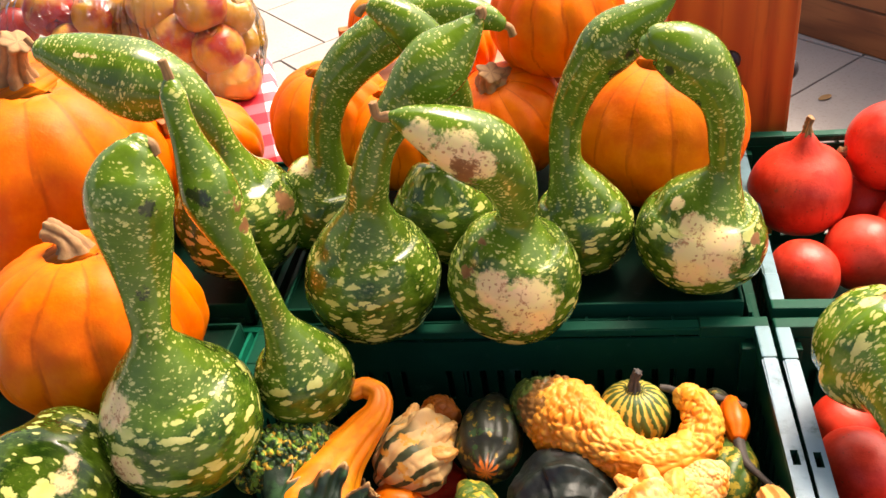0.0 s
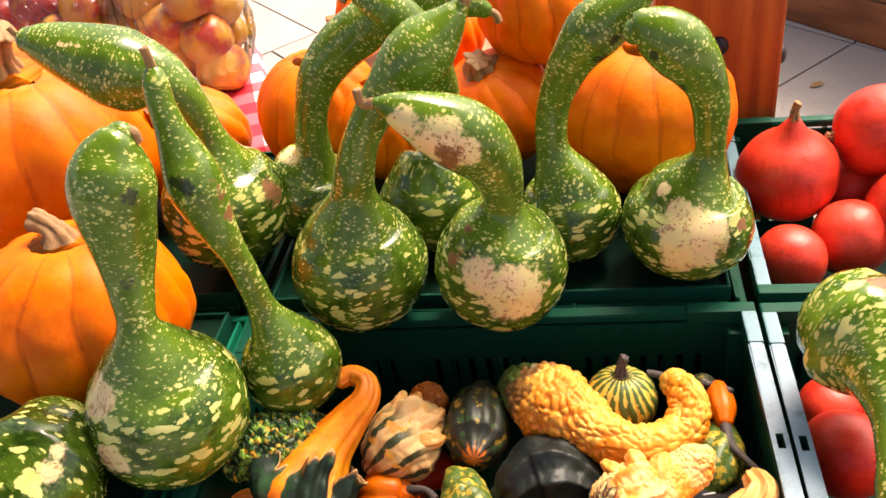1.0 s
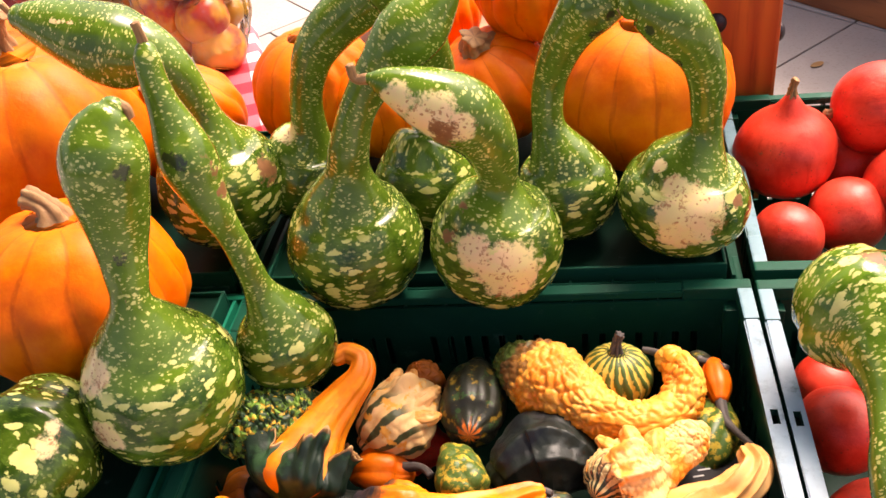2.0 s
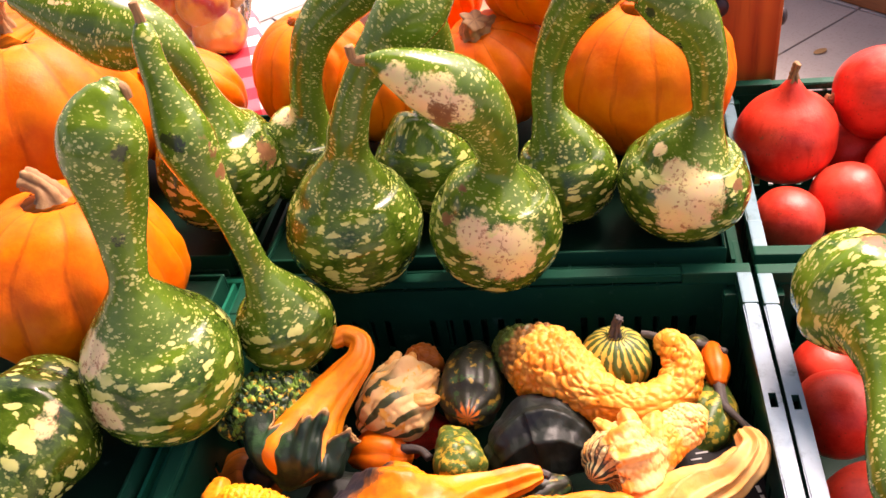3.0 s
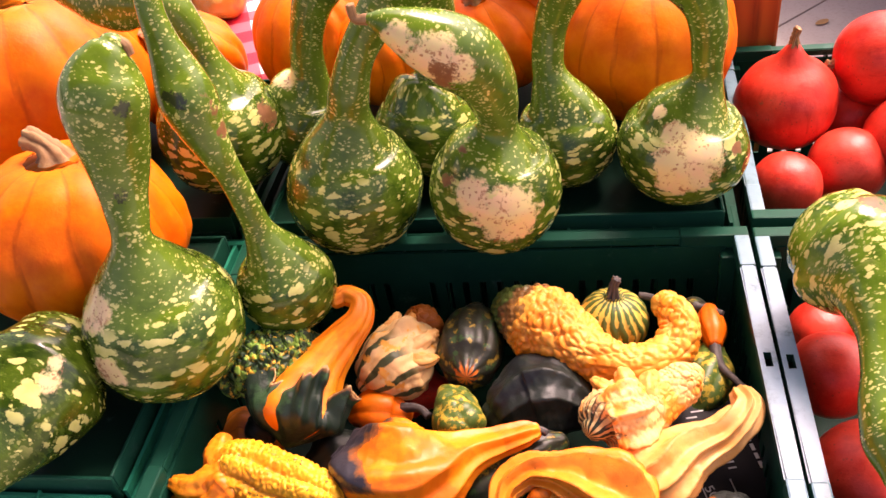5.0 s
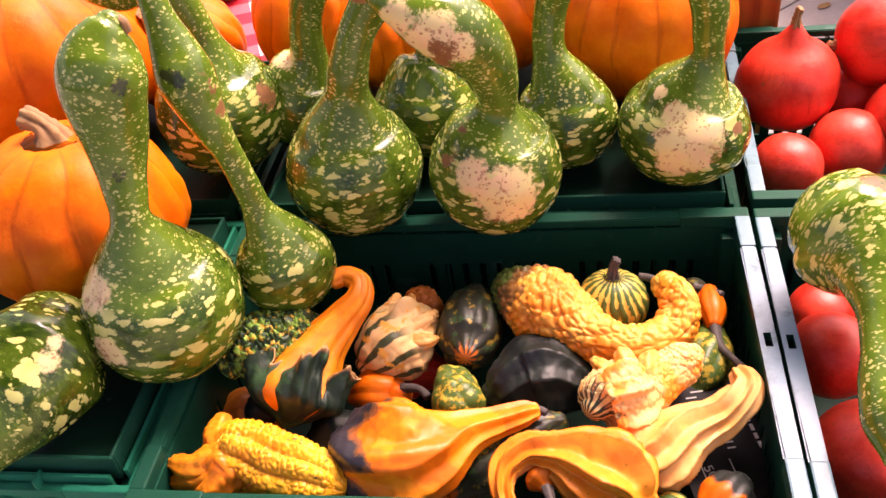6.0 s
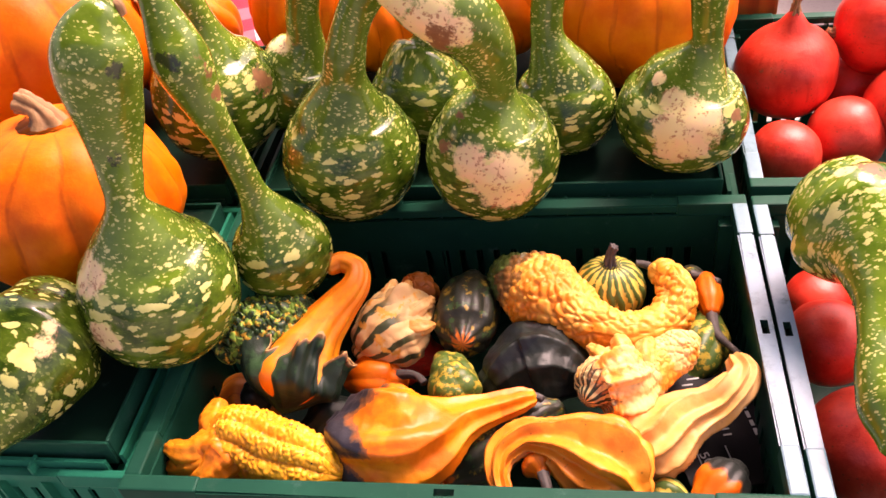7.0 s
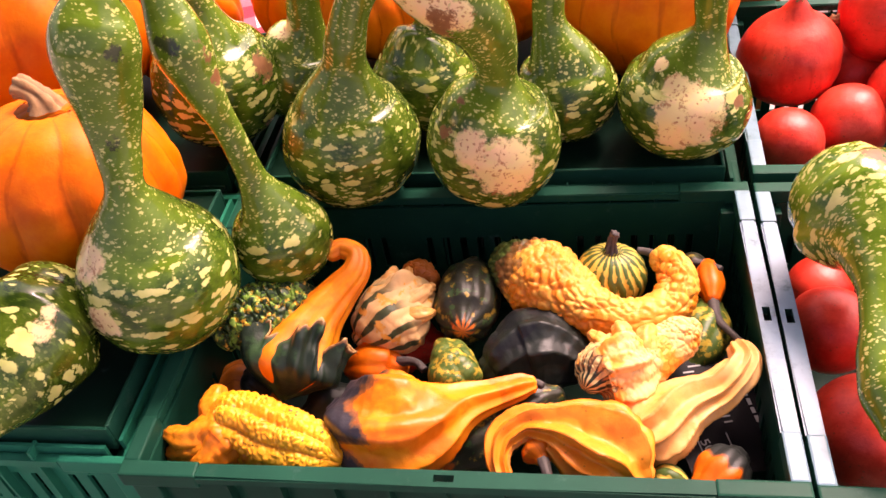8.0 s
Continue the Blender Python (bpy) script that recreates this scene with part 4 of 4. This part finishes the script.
small_gourd("crown_gourd", "orange swan-necked gourd with dark green ragged crown", CROWN, (-0.137, 0.220, 0.720),
    [(-0.050, -0.095, -0.050, 0.005), (-0.048, -0.087, -0.045, 0.022), (-0.044, -0.072, -0.035, 0.044), (-0.034, -0.050, -0.022, 0.038), (-0.019, -0.025, -0.008, 0.027), (0.000, 0.000, 0.005, 0.020), (0.017, 0.019, 0.018, 0.015), (0.016, 0.037, 0.025, 0.012), (-0.001, 0.046, 0.027, 0.011), (-0.013, 0.040, 0.027, 0.010)], [(-0.015, 0.040, 0.027), (-0.019, 0.038, 0.026), (-0.025, 0.041, 0.024)], ribs=(8, 0.06), crown=5)
small_gourd("striped_gourd", "cream gourd with dark green stripes and yellow knobs", CREAM_STRIPED, (-0.097, 0.238, 0.670),
    [(-0.026, -0.025, -0.010, 0.012), (-0.017, -0.017, -0.005, 0.030), (0.000, 0.000, 0.000, 0.042), (0.016, 0.017, 0.000, 0.038), (0.032, 0.035, -0.005, 0.022)], [], lobes=(5, 0.34, 0.66), ribs=(12, 0.03), warts=(40, 0.004), uneven=0.22, finger=CREAM, fingers=[((0.004, 0.007, 0.015), (0.018, 0.026, 0.025), (0.021, 0.048, 0.025)), ((0.019, -0.001, 0.015), (0.037, 0.014, 0.020), (0.048, 0.031, 0.015)), ((0.020, -0.009, 0.010), (0.044, -0.010, 0.015), (0.053, -0.002, 0.010)), ((-0.003, 0.012, 0.015), (0.000, 0.037, 0.020), (0.002, 0.054, 0.020))])
small_gourd("small_brown_gourd", "small rough ochre gourd", OCHRE, (-0.076, 0.315, 0.655),
    [(-0.015, -0.009, 0.000, 0.012), (0.000, 0.000, 0.000, 0.020), (0.018, -0.009, 0.000, 0.012)], [], warts=(90, 0.003))
small_gourd("acorn_squash", "small dark green acorn squash with yellow streaks", ACORN, (-0.010, 0.267, 0.668),
    [(0.002, -0.052, 0.010, 0.012), (0.001, -0.032, 0.002, 0.031), (0.000, 0.000, 0.000, 0.036), (0.001, 0.031, 0.000, 0.030), (0.001, 0.052, 0.000, 0.014)], [], ribs=(10, 0.045))
small_gourd("bumpy_gourd", "small yellow-green bumpy pear-shaped gourd", YELLOW_GREEN, (-0.013, 0.165, 0.670),
    [(-0.018, 0.032, 0.000, 0.010), (-0.010, 0.022, 0.000, 0.019), (0.000, 0.000, 0.000, 0.027), (0.006, -0.017, 0.000, 0.025), (0.010, -0.027, -0.002, 0.014)], [], warts=(45, 0.005))
small_gourd("dark_squash", "dull blackish green squash", DARK_GREEN, (0.079, 0.197, 0.663),
    [(-0.052, -0.022, -0.008, 0.021), (-0.040, -0.015, -0.003, 0.034), (-0.022, -0.004, -0.003, 0.043), (0.000, 0.000, 0.000, 0.044), (0.022, -0.003, -0.003, 0.036), (0.042, -0.007, -0.008, 0.022)], [], ribs=(7, -0.07), warts=(24, 0.003), uneven=0.16)
small_gourd("orange_squash", "orange squash half hidden under a dark one", ORANGE_SKIN, (0.091, 0.244, 0.645),
    [(-0.058, -0.009, 0.000, 0.012), (-0.034, -0.006, 0.000, 0.020), (0.000, 0.000, 0.000, 0.019), (0.033, -0.004, 0.000, 0.012)], [], ribs=(9, 0.04))
small_gourd("knobbly_gourd", "yellow knobbly swan-necked gourd with a green end", KNOBBLY, (0.151, 0.219, 0.690),
    [(-0.120, 0.089, -0.005, 0.022), (-0.103, 0.073, 0.000, 0.034), (-0.081, 0.057, 0.000, 0.043), (-0.056, 0.035, 0.000, 0.037), (-0.029, 0.012, 0.000, 0.027), (0.000, 0.000, 0.000, 0.022), (0.028, 0.001, 0.000, 0.021), (0.050, 0.015, 0.000, 0.021), (0.062, 0.037, 0.005, 0.020), (0.062, 0.061, 0.010, 0.018), (0.049, 0.081, 0.010, 0.014)], [(0.043, 0.084, 0.010), (0.033, 0.090, 0.010), (0.024, 0.092, 0.010)], warts=(105, 0.0062))
pumpkin("striped_squash", "small yellow and green striped round squash", STRIPED, (0.147, 0.290, 0.682), 0.038, 0.92, (-8, 0, 0), stem=(0.026, 0.010, 0), ribs=20)
small_gourd("ragged_gourd", "cream and ochre gourd with ragged lobes", RAGGED, (0.173, 0.155, 0.700),
    [(-0.047, -0.030, 0.005, 0.013), (-0.040, -0.021, 0.005, 0.027), (-0.022, -0.014, 0.005, 0.031), (0.000, 0.000, 0.000, 0.026), (0.022, 0.017, 0.000, 0.020), (0.042, 0.036, 0.000, 0.017), (0.052, 0.046, 0.000, 0.009)], [], ribs=(13, 0.02), lobes=(7, 0.30, 0.30), warts=(140, 0.0032), uneven=0.22, finger=RAGGED_LOBE, fingers=[((-0.020, -0.004, 0.012), (-0.036, 0.008, 0.018), (-0.047, 0.020, 0.016)), ((-0.012, 0.004, 0.014), (-0.018, 0.020, 0.020), (-0.020, 0.031, 0.018)), ((0.004, 0.004, 0.016), (0.006, 0.018, 0.020), (0.011, 0.030, 0.016))])
small_gourd("cream_swan_gourd", "cream ribbed gourd with a curved neck", CREAM, (0.241, 0.130, 0.690),
    [(-0.087, -0.053, -0.020, 0.010), (-0.074, -0.043, -0.015, 0.027), (-0.053, -0.032, -0.010, 0.032), (-0.027, -0.015, -0.005, 0.024), (0.000, 0.000, 0.000, 0.018), (0.018, 0.012, 0.010, 0.016), (0.026, 0.026, 0.015, 0.014), (0.021, 0.040, 0.015, 0.009)], [], ribs=(8, -0.20), warts=(36, 0.003), uneven=0.16)
small_gourd("orange_bottle_gourd", "small orange gourd with a long dark dried stem", ORANGE_SKIN, (0.252, 0.285, 0.670),
    [(-0.001, 0.033, 0.000, 0.009), (-0.001, 0.019, 0.000, 0.014), (0.000, 0.000, 0.000, 0.015), (0.000, -0.017, 0.000, 0.009)], [(0.000, -0.017, 0.000), (0.001, -0.047, 0.002), (0.011, -0.067, 0.005), (0.022, -0.088, 0.010)], ribs=(8, 0.03))
small_gourd("spotted_gourd", "small dark green and ochre gourd in the corner", ACORN, (0.237, 0.327, 0.655),
    [(-0.012, -0.002, 0.000, 0.013), (0.000, 0.000, 0.000, 0.019), (0.015, -0.006, 0.000, 0.011)], [(-0.001, -0.004, 0.015), (0.013, -0.013, 0.020), (0.026, -0.025, 0.025)], ribs=(8, 0.04))
small_gourd("spotted_gourd", "yellow-green gourd lying under knobbly ones", YELLOW_GREEN, (0.245, 0.242, 0.650),
    [(-0.020, -0.046, -0.005, 0.013), (-0.010, -0.027, 0.000, 0.025), (0.000, 0.000, 0.000, 0.027), (0.004, 0.028, 0.000, 0.017)], [], ribs=(8, 0.05))
small_gourd("ribbed_gourd", "bright yellow ribbed gourd with finger-like lobes", RIBBED_YELLOW, (-0.165, 0.054, 0.700),
    [(-0.066, 0.014, 0.000, 0.016), (-0.055, 0.016, 0.000, 0.026), (-0.031, 0.010, 0.000, 0.030), (0.000, 0.000, 0.000, 0.030), (0.033, -0.011, 0.000, 0.026), (0.053, -0.018, 0.000, 0.020), (0.061, -0.021, 0.000, 0.010)], [], ribs=(9, 0.10), warts=(160, 0.0034), uneven=0.16, fingers=[((-0.059, 0.011, 0.000), (-0.085, -0.005, 0.000), (-0.111, 0.001, 0.000)), ((-0.055, -0.002, 0.000), (-0.087, -0.009, -0.010), (-0.115, -0.007, -0.020)), ((-0.050, -0.008, 0.000), (-0.063, -0.022, -0.005), (-0.078, -0.028, -0.010)), ((-0.060, 0.024, 0.000), (-0.073, 0.029, 0.005), (-0.072, 0.047, 0.010)), ((-0.040, -0.004, -0.010), (-0.042, -0.013, -0.020), (-0.039, -0.021, -0.030)), ((-0.022, -0.006, -0.010), (-0.018, -0.014, -0.020), (-0.023, -0.020, -0.030))])
small_gourd("two_tone_gourd", "orange gourd with dark green blotched base", TWO_TONE, (-0.021, 0.082, 0.700),
    [(-0.096, 0.012, -0.010, 0.014), (-0.084, 0.005, -0.010, 0.034), (-0.057, -0.005, -0.005, 0.047), (-0.028, -0.007, 0.000, 0.047), (0.000, 0.000, 0.000, 0.035), (0.028, 0.017, 0.000, 0.021), (0.053, 0.029, 0.000, 0.015), (0.080, 0.040, 0.000, 0.012), (0.091, 0.043, 0.000, 0.008)], [(0.093, 0.044, 0.000), (0.098, 0.044, 0.000), (0.102, 0.042, 0.000)], ribs=(8, -0.12), lobes=(5, 0.16, 0.40), uneven=0.13)
small_gourd("curled_gourd", "yellow winged gourd with a curled neck", YELLOW_SKIN, (0.087, 0.073, 0.705),
    [(-0.038, -0.045, -0.015, 0.008), (-0.043, -0.029, -0.010, 0.010), (-0.040, -0.010, -0.005, 0.013), (-0.021, 0.002, 0.000, 0.014), (0.000, 0.000, 0.000, 0.018), (0.021, -0.005, -0.005, 0.027), (0.046, -0.014, -0.010, 0.036), (0.066, -0.026, -0.015, 0.031), (0.078, -0.039, -0.020, 0.015)], [], ribs=(10, -0.24), warts=(34, 0.003), uneven=0.18)
small_gourd("orange_bottle_gourd", "small orange gourd with a grey dried stem", ORANGE_SKIN, (0.081, 0.054, 0.692),
    [(-0.008, 0.012, 0.000, 0.007), (-0.004, 0.006, 0.000, 0.015), (0.000, 0.000, 0.000, 0.015), (0.003, -0.006, 0.000, 0.008)], [(0.003, -0.012, 0.008), (0.006, -0.021, 0.008), (0.008, -0.028, 0.006)], ribs=(8, 0.03))
small_gourd("red_squash_piece", "small reddish orange squash", ORANGE_SKIN, (-0.091, 0.191, 0.640),
    [(-0.041, -0.001, 0.000, 0.015), (-0.018, -0.001, 0.005, 0.027), (0.000, 0.000, 0.000, 0.022), (0.014, -0.001, 0.000, 0.011)], [(0.011, -0.000, 0.010), (0.031, -0.004, 0.015), (0.043, -0.015, 0.015)], ribs=(6, 0.06))
small_gourd("two_tone_gourd", "dark and orange gourd in the crate corner", ORANGE_BLACK, (0.239, 0.057, 0.660),
    [(0.018, 0.022, 0.000, 0.012), (0.012, 0.015, 0.000, 0.021), (0.000, 0.000, 0.000, 0.024), (-0.010, -0.012, 0.000, 0.017)], [], ribs=(8, 0.05))
small_gourd("spotted_gourd", "dark green gourd with orange streaks under yellow ones", ACORN, (0.047, 0.107, 0.665),
    [(-0.053, -0.037, -0.015, 0.016), (-0.032, -0.021, -0.010, 0.029), (0.000, 0.000, 0.000, 0.025), (0.027, 0.019, 0.005, 0.020), (0.046, 0.028, 0.005, 0.011)], [], ribs=(9, 0.05))
small_gourd("orange_squash", "orange squash at the bottom of the pile", ORANGE_SKIN, (-0.013, 0.060, 0.630),
    [(-0.055, -0.006, 0.005, 0.012), (-0.027, -0.001, 0.005, 0.023), (0.000, 0.000, 0.000, 0.022), (0.022, -0.002, 0.000, 0.010)], [], ribs=(9, 0.06))
small_gourd("small_brown_gourd", "ochre gourd under the ribbed one", OCHRE, (-0.160, 0.058, 0.635),
    [(-0.079, -0.001, -0.005, 0.017), (-0.042, 0.001, 0.000, 0.028), (0.000, 0.000, 0.000, 0.028), (0.038, 0.012, 0.000, 0.026), (0.065, 0.023, 0.000, 0.011)], [], ribs=(9, 0.08))
small_gourd("small_brown_gourd", "ochre gourd in the shaded corner", OCHRE, (-0.262, 0.178, 0.620),
    [(-0.024, -0.009, 0.000, 0.016), (0.000, 0.000, 0.000, 0.027), (0.036, -0.007, 0.000, 0.019)], [], ribs=(8, 0.05))
small_gourd("dark_squash", "dark red-brown squash deep in the pile", RED_SKIN, (-0.080, 0.253, 0.610),
    [(-0.026, -0.005, 0.000, 0.020), (0.000, 0.000, 0.000, 0.034), (0.027, -0.005, -0.000, 0.018)], [], ribs=(8, 0.03))
small_gourd("dark_squash", "dark green squash deep in the pile", DARK_GREEN, (-0.144, 0.138, 0.630),
    [(-0.015, -0.015, 0.000, 0.024), (0.000, 0.000, 0.000, 0.033), (0.022, 0.016, 0.000, 0.018)], [], ribs=(8, 0.03))
small_gourd("dark_squash", "dark green squash beside the crown gourd", DARK_GREEN, (-0.239, 0.163, 0.640),
    [(0.013, -0.003, -0.005, 0.011), (0.000, 0.000, 0.000, 0.015), (-0.005, 0.012, 0.005, 0.009)], [], ribs=(6, 0.03))
small_gourd("striped_gourd", "pale green and yellow striped gourd tip", STRIPED, (0.193, 0.049, 0.660),
    [(-0.012, -0.000, -0.005, 0.008), (0.000, 0.000, 0.000, 0.017), (0.015, -0.006, -0.005, 0.011)], [], ribs=(9, 0.06))

pumpkin("pumpkin", "small part-hidden orange pumpkin", PUMPKIN, (-0.637, 0.303, 0.767), 0.056, 0.85, (0, 0, 0), stem=None, ribs=14)
pumpkin("pumpkin", "large ribbed orange pumpkin with a thick cut stem", PUMPKIN, (-0.658, 0.590, 0.848), 0.179, 0.85, (2, 14, 0), stem=(0.062, 0.034, 0), ribs=14)
pumpkin("pumpkin", "ribbed orange pumpkin with a curved dry stem", PUMPKIN, (-0.438, 0.294, 0.820), 0.116, 0.86, (-9, 2, 0), stem=(0.026, 0.019, 1), ribs=14)
pumpkin("pumpkin", "orange pumpkin behind the gourds", PUMPKIN, (-0.468, 0.700, 0.794), 0.091, 0.86, (20, -18, 0), stem=(0.02, 0.015, 0), ribs=14)
pumpkin("pumpkin", "orange pumpkin behind a green gourd neck", PUMPKIN, (-0.260, 0.720, 0.828), 0.092, 0.95, (0, 0, 0), stem=None, ribs=14)
pumpkin("pumpkin", "orange pumpkin in the shade of gourd necks", PUMPKIN, (-0.168, 0.700, 0.811), 0.082, 0.90, (0, 0, 0), stem=None, ribs=14)
pumpkin("pumpkin", "orange pumpkin with a gnarled stub of stem", PUMPKIN, (-0.011, 0.740, 0.802), 0.088, 0.88, (12, -12, 0), stem=(0.018, 0.034, 0), ribs=14)
pumpkin("pumpkin", "smooth orange pumpkin framed by two gourd necks", PUMPKIN, (0.198, 0.680, 0.813), 0.115, 0.90, (0, 0, 0), stem=None, ribs=12)
pumpkin("pumpkin", "orange pumpkin stacked on top of two others", PUMPKIN, (0.065, 0.800, 0.930), 0.093, 0.86, (0, 0, 0), stem=None, ribs=14)
pumpkin("pumpkin", "orange pumpkin at the back of the stack", PUMPKIN, (-0.091, 0.880, 0.858), 0.059, 0.90, (0, 0, 0), stem=None, ribs=14)
pumpkin("pumpkin", "orange pumpkin far behind the stack", PUMPKIN, (-0.221, 0.930, 0.889), 0.051, 0.90, (0, 0, 0), stem=None, ribs=14)
pumpkin("red_squash", "red onion-shaped squash with a short woody tip", RED_SKIN, (0.381, 0.660, 0.720), 0.066, 0.93, (0, 0, 0), stem=(0.02, 0.008, 2), ribs=0)
pumpkin("red_squash", "round glossy red squash with a pale woody nub", RED_SKIN, (0.502, 0.700, 0.755), 0.062, 0.93, (0, -95, 0), stem=(0.010, 0.007, 0), ribs=0)
pumpkin("red_squash", "round glossy red squash", RED_SKIN, (0.480, 0.700, 0.662), 0.051, 0.95, (0, 0, 0), stem=None, ribs=0)
pumpkin("red_squash", "round glossy red squash", RED_SKIN, (0.365, 0.530, 0.676), 0.044, 0.98, (0, 0, 0), stem=None, ribs=0)
pumpkin("red_squash", "red onion-shaped squash with a short woody tip", RED_SKIN, (0.449, 0.580, 0.669), 0.051, 0.93, (70, 0, 70), stem=(0.012, 0.006, 0), ribs=0)
pumpkin("red_squash", "round glossy red squash", RED_SKIN, (0.526, 0.600, 0.694), 0.058, 0.93, (0, 0, 0), stem=None, ribs=0)
pumpkin("red_squash", "round glossy red squash", RED_SKIN, (0.365, 0.234, 0.660), 0.045, 0.93, (0, 0, 0), stem=None, ribs=0)
pumpkin("red_squash", "round glossy red squash", RED_SKIN, (0.373, 0.107, 0.665), 0.055, 0.93, (0, 0, 0), stem=None, ribs=0)
pumpkin("red_squash", "round glossy red squash", RED_SKIN, (0.372, 0.317, 0.635), 0.036, 0.95, (0, 0, 0), stem=None, ribs=0)
pumpkin("red_squash", "round glossy red squash", RED_SKIN, (0.435, 0.220, 0.665), 0.039, 0.95, (0, 0, 0), stem=None, ribs=0)

apple((-0.881, 1.080, 0.898), 0.046, 0)
apple((-0.791, 1.080, 0.886), 0.044, 1)
apple((-0.968, 1.090, 0.869), 0.043, 2)
apple((-0.751, 1.100, 0.890), 0.036, 3)
apple((-0.847, 1.060, 0.845), 0.038, 4)
apple((-0.972, 1.130, 0.910), 0.043, 5)
apple((-0.682, 1.090, 0.893), 0.046, 6)
apple((-0.584, 1.080, 0.883), 0.047, 7)
apple((-0.651, 1.080, 0.827), 0.051, 8)
apple((-0.569, 1.070, 0.805), 0.049, 9)
apple((-0.557, 1.070, 0.747), 0.051, 10)
apple((-0.546, 1.120, 0.850), 0.040, 11)
apple((-0.548, 1.140, 0.787), 0.030, 12)
apple((-0.647, 1.080, 0.760), 0.045, 13)
apple((-0.743, 1.100, 0.825), 0.043, 14)
apple((-0.708, 1.090, 0.780), 0.043, 15)
apple((-0.930, 1.100, 0.752), 0.044, 20)
apple((-0.845, 1.090, 0.748), 0.044, 21)
apple((-0.765, 1.100, 0.752), 0.044, 22)

# ---- apple bags ----


def bag(label, centre, size, seed):
    bm = bmesh.new()
    bmesh.ops.create_icosphere(bm, subdivisions=5, radius=1)
    for v in bm.verts:
        p = v.co.copy()
        n = 1 + 0.10 * noise.noise(p * 2.2 + Vector((seed, 0, 0))) + 0.045 * noise.noise(p * 6 + Vector((0, seed, 0)))
        v.co = Vector((p.x * size[0], p.y * size[1], max(p.z, -0.8) * size[2])) * n
    for f in bm.faces:
        f.smooth = True
    ob = part("plastic_bag", bm, FILM)
    ob.location = centre
    ob.visible_shadow = False
    tagged(ob, label, "bag", "bags of apples")


bag("clear plastic bag of red and yellow apples", (-0.62, 1.09, 0.825), (0.135, 0.11, 0.15), 1)
bag("clear crinkled bag of apples on the checked cloth", (-0.87, 1.09, 0.83), (0.16, 0.11, 0.145), 5)

# ---- price card in the crate ----
card = thing("price_card", "black price card with chalk writing lying in the crate", "sign", pose(0.247, 0.146, 0.645, 12, 14, 22))
bm = bmesh.new()
box(bm, -0.055, -0.07, -0.0012, 0.055, 0.07, 0, 0.0005)
part("card", bm, CHALKBOARD, card)


def chalk_text(text, x, y, size, turn):
    curve = bpy.data.curves.new("writing", "FONT")
    curve.body, curve.size, curve.extrude = text, size, 0.0002
    curve.materials.append(CHALK)
    ob = new("writing", curve)
    ob.parent = card
    ob.matrix_local = pose(x, y, 0.0006, 0, 0, turn)


chalk_text("50", -0.034, -0.032, 0.014, -78)
for x, y, w, h in ((-0.036, -0.058, 0.0012, 0.030), (-0.004, -0.056, 0.0012, 0.028), (-0.044, -0.030, 0.0015, 0.012), (0.036, -0.052, 0.0012, 0.016), (0.044, -0.054, 0.0012, 0.020),
                   (0.034, -0.022, 0.004, 0.007), (0.034, -0.012, 0.004, 0.006), (0.034, -0.003, 0.004, 0.007), (0.034, 0.007, 0.004, 0.005), (0.034, 0.015, 0.004, 0.008),
                   (0.000, -0.018, 0.009, 0.0015), (0.000, -0.012, 0.009, 0.0015), (0.002, 0.0, 0.004, 0.008), (0.002, 0.011, 0.004, 0.006),
                   (-0.020, 0.040, 0.012, 0.0015), (-0.012, 0.046, 0.014, 0.0015), (-0.045, 0.020, 0.004, 0.006), (-0.045, 0.029, 0.004, 0.006), (-0.040, 0.010, 0.004, 0.006)):
    bm = bmesh.new()
    box(bm, x, y, 0.0003, x + w, y + h, 0.0008)
    part("chalk_stroke", bm, CHALK, card)

# ---- paving slabs ----
SIDE = 0.572
bm = bmesh.new()
box(bm, 0.004, 0.004, -0.05, SIDE - 0.004, SIDE - 0.004, 0, 0.003)
slab_data = bpy.data.meshes.new("slab")
bm.to_mesh(slab_data)
bm.free()
turn = pose(-1.008, 2.991, 0, 0, 0, 43.5)
chance = random.Random(4)
for i in range(-8, 9):
    for j in range(-8, 9):
        m = turn @ Matrix.Translation(((i + (0.0, 0.0, 0.31, 0.62)[j % 4]) * SIDE, j * SIDE, chance.uniform(-0.002, 0.001)))
        centre = m @ Vector((SIDE / 2, SIDE / 2, 0))
        if -4.0 < centre.x < 3.5 and 0.9 < centre.y < 6.5:
            ob = part("slab", slab_data, SLAB, ground)
            ob.matrix_world = m
bm = bmesh.new()
bmesh.ops.create_grid(bm, x_segments=6, y_segments=4, size=0.5)
for v in bm.verts:
    v.co.x, v.co.y = v.co.x * 0.045, v.co.y * 0.026 * (1 - 2.6 * v.co.x ** 2)
    v.co.z = 0.006 * math.sin(9 * v.co.x + 4 * v.co.y) + 0.004
leaf = part("fallen_leaf", bm, LEAF)
leaf.matrix_world = pose(0.827, 2.246, 0.002, 0, 0, 30)
leaf.modifiers.new("thickness", "SOLIDIFY").thickness = 0.001
tagged(leaf, "dry curled brown leaf on the paving", "leaf")
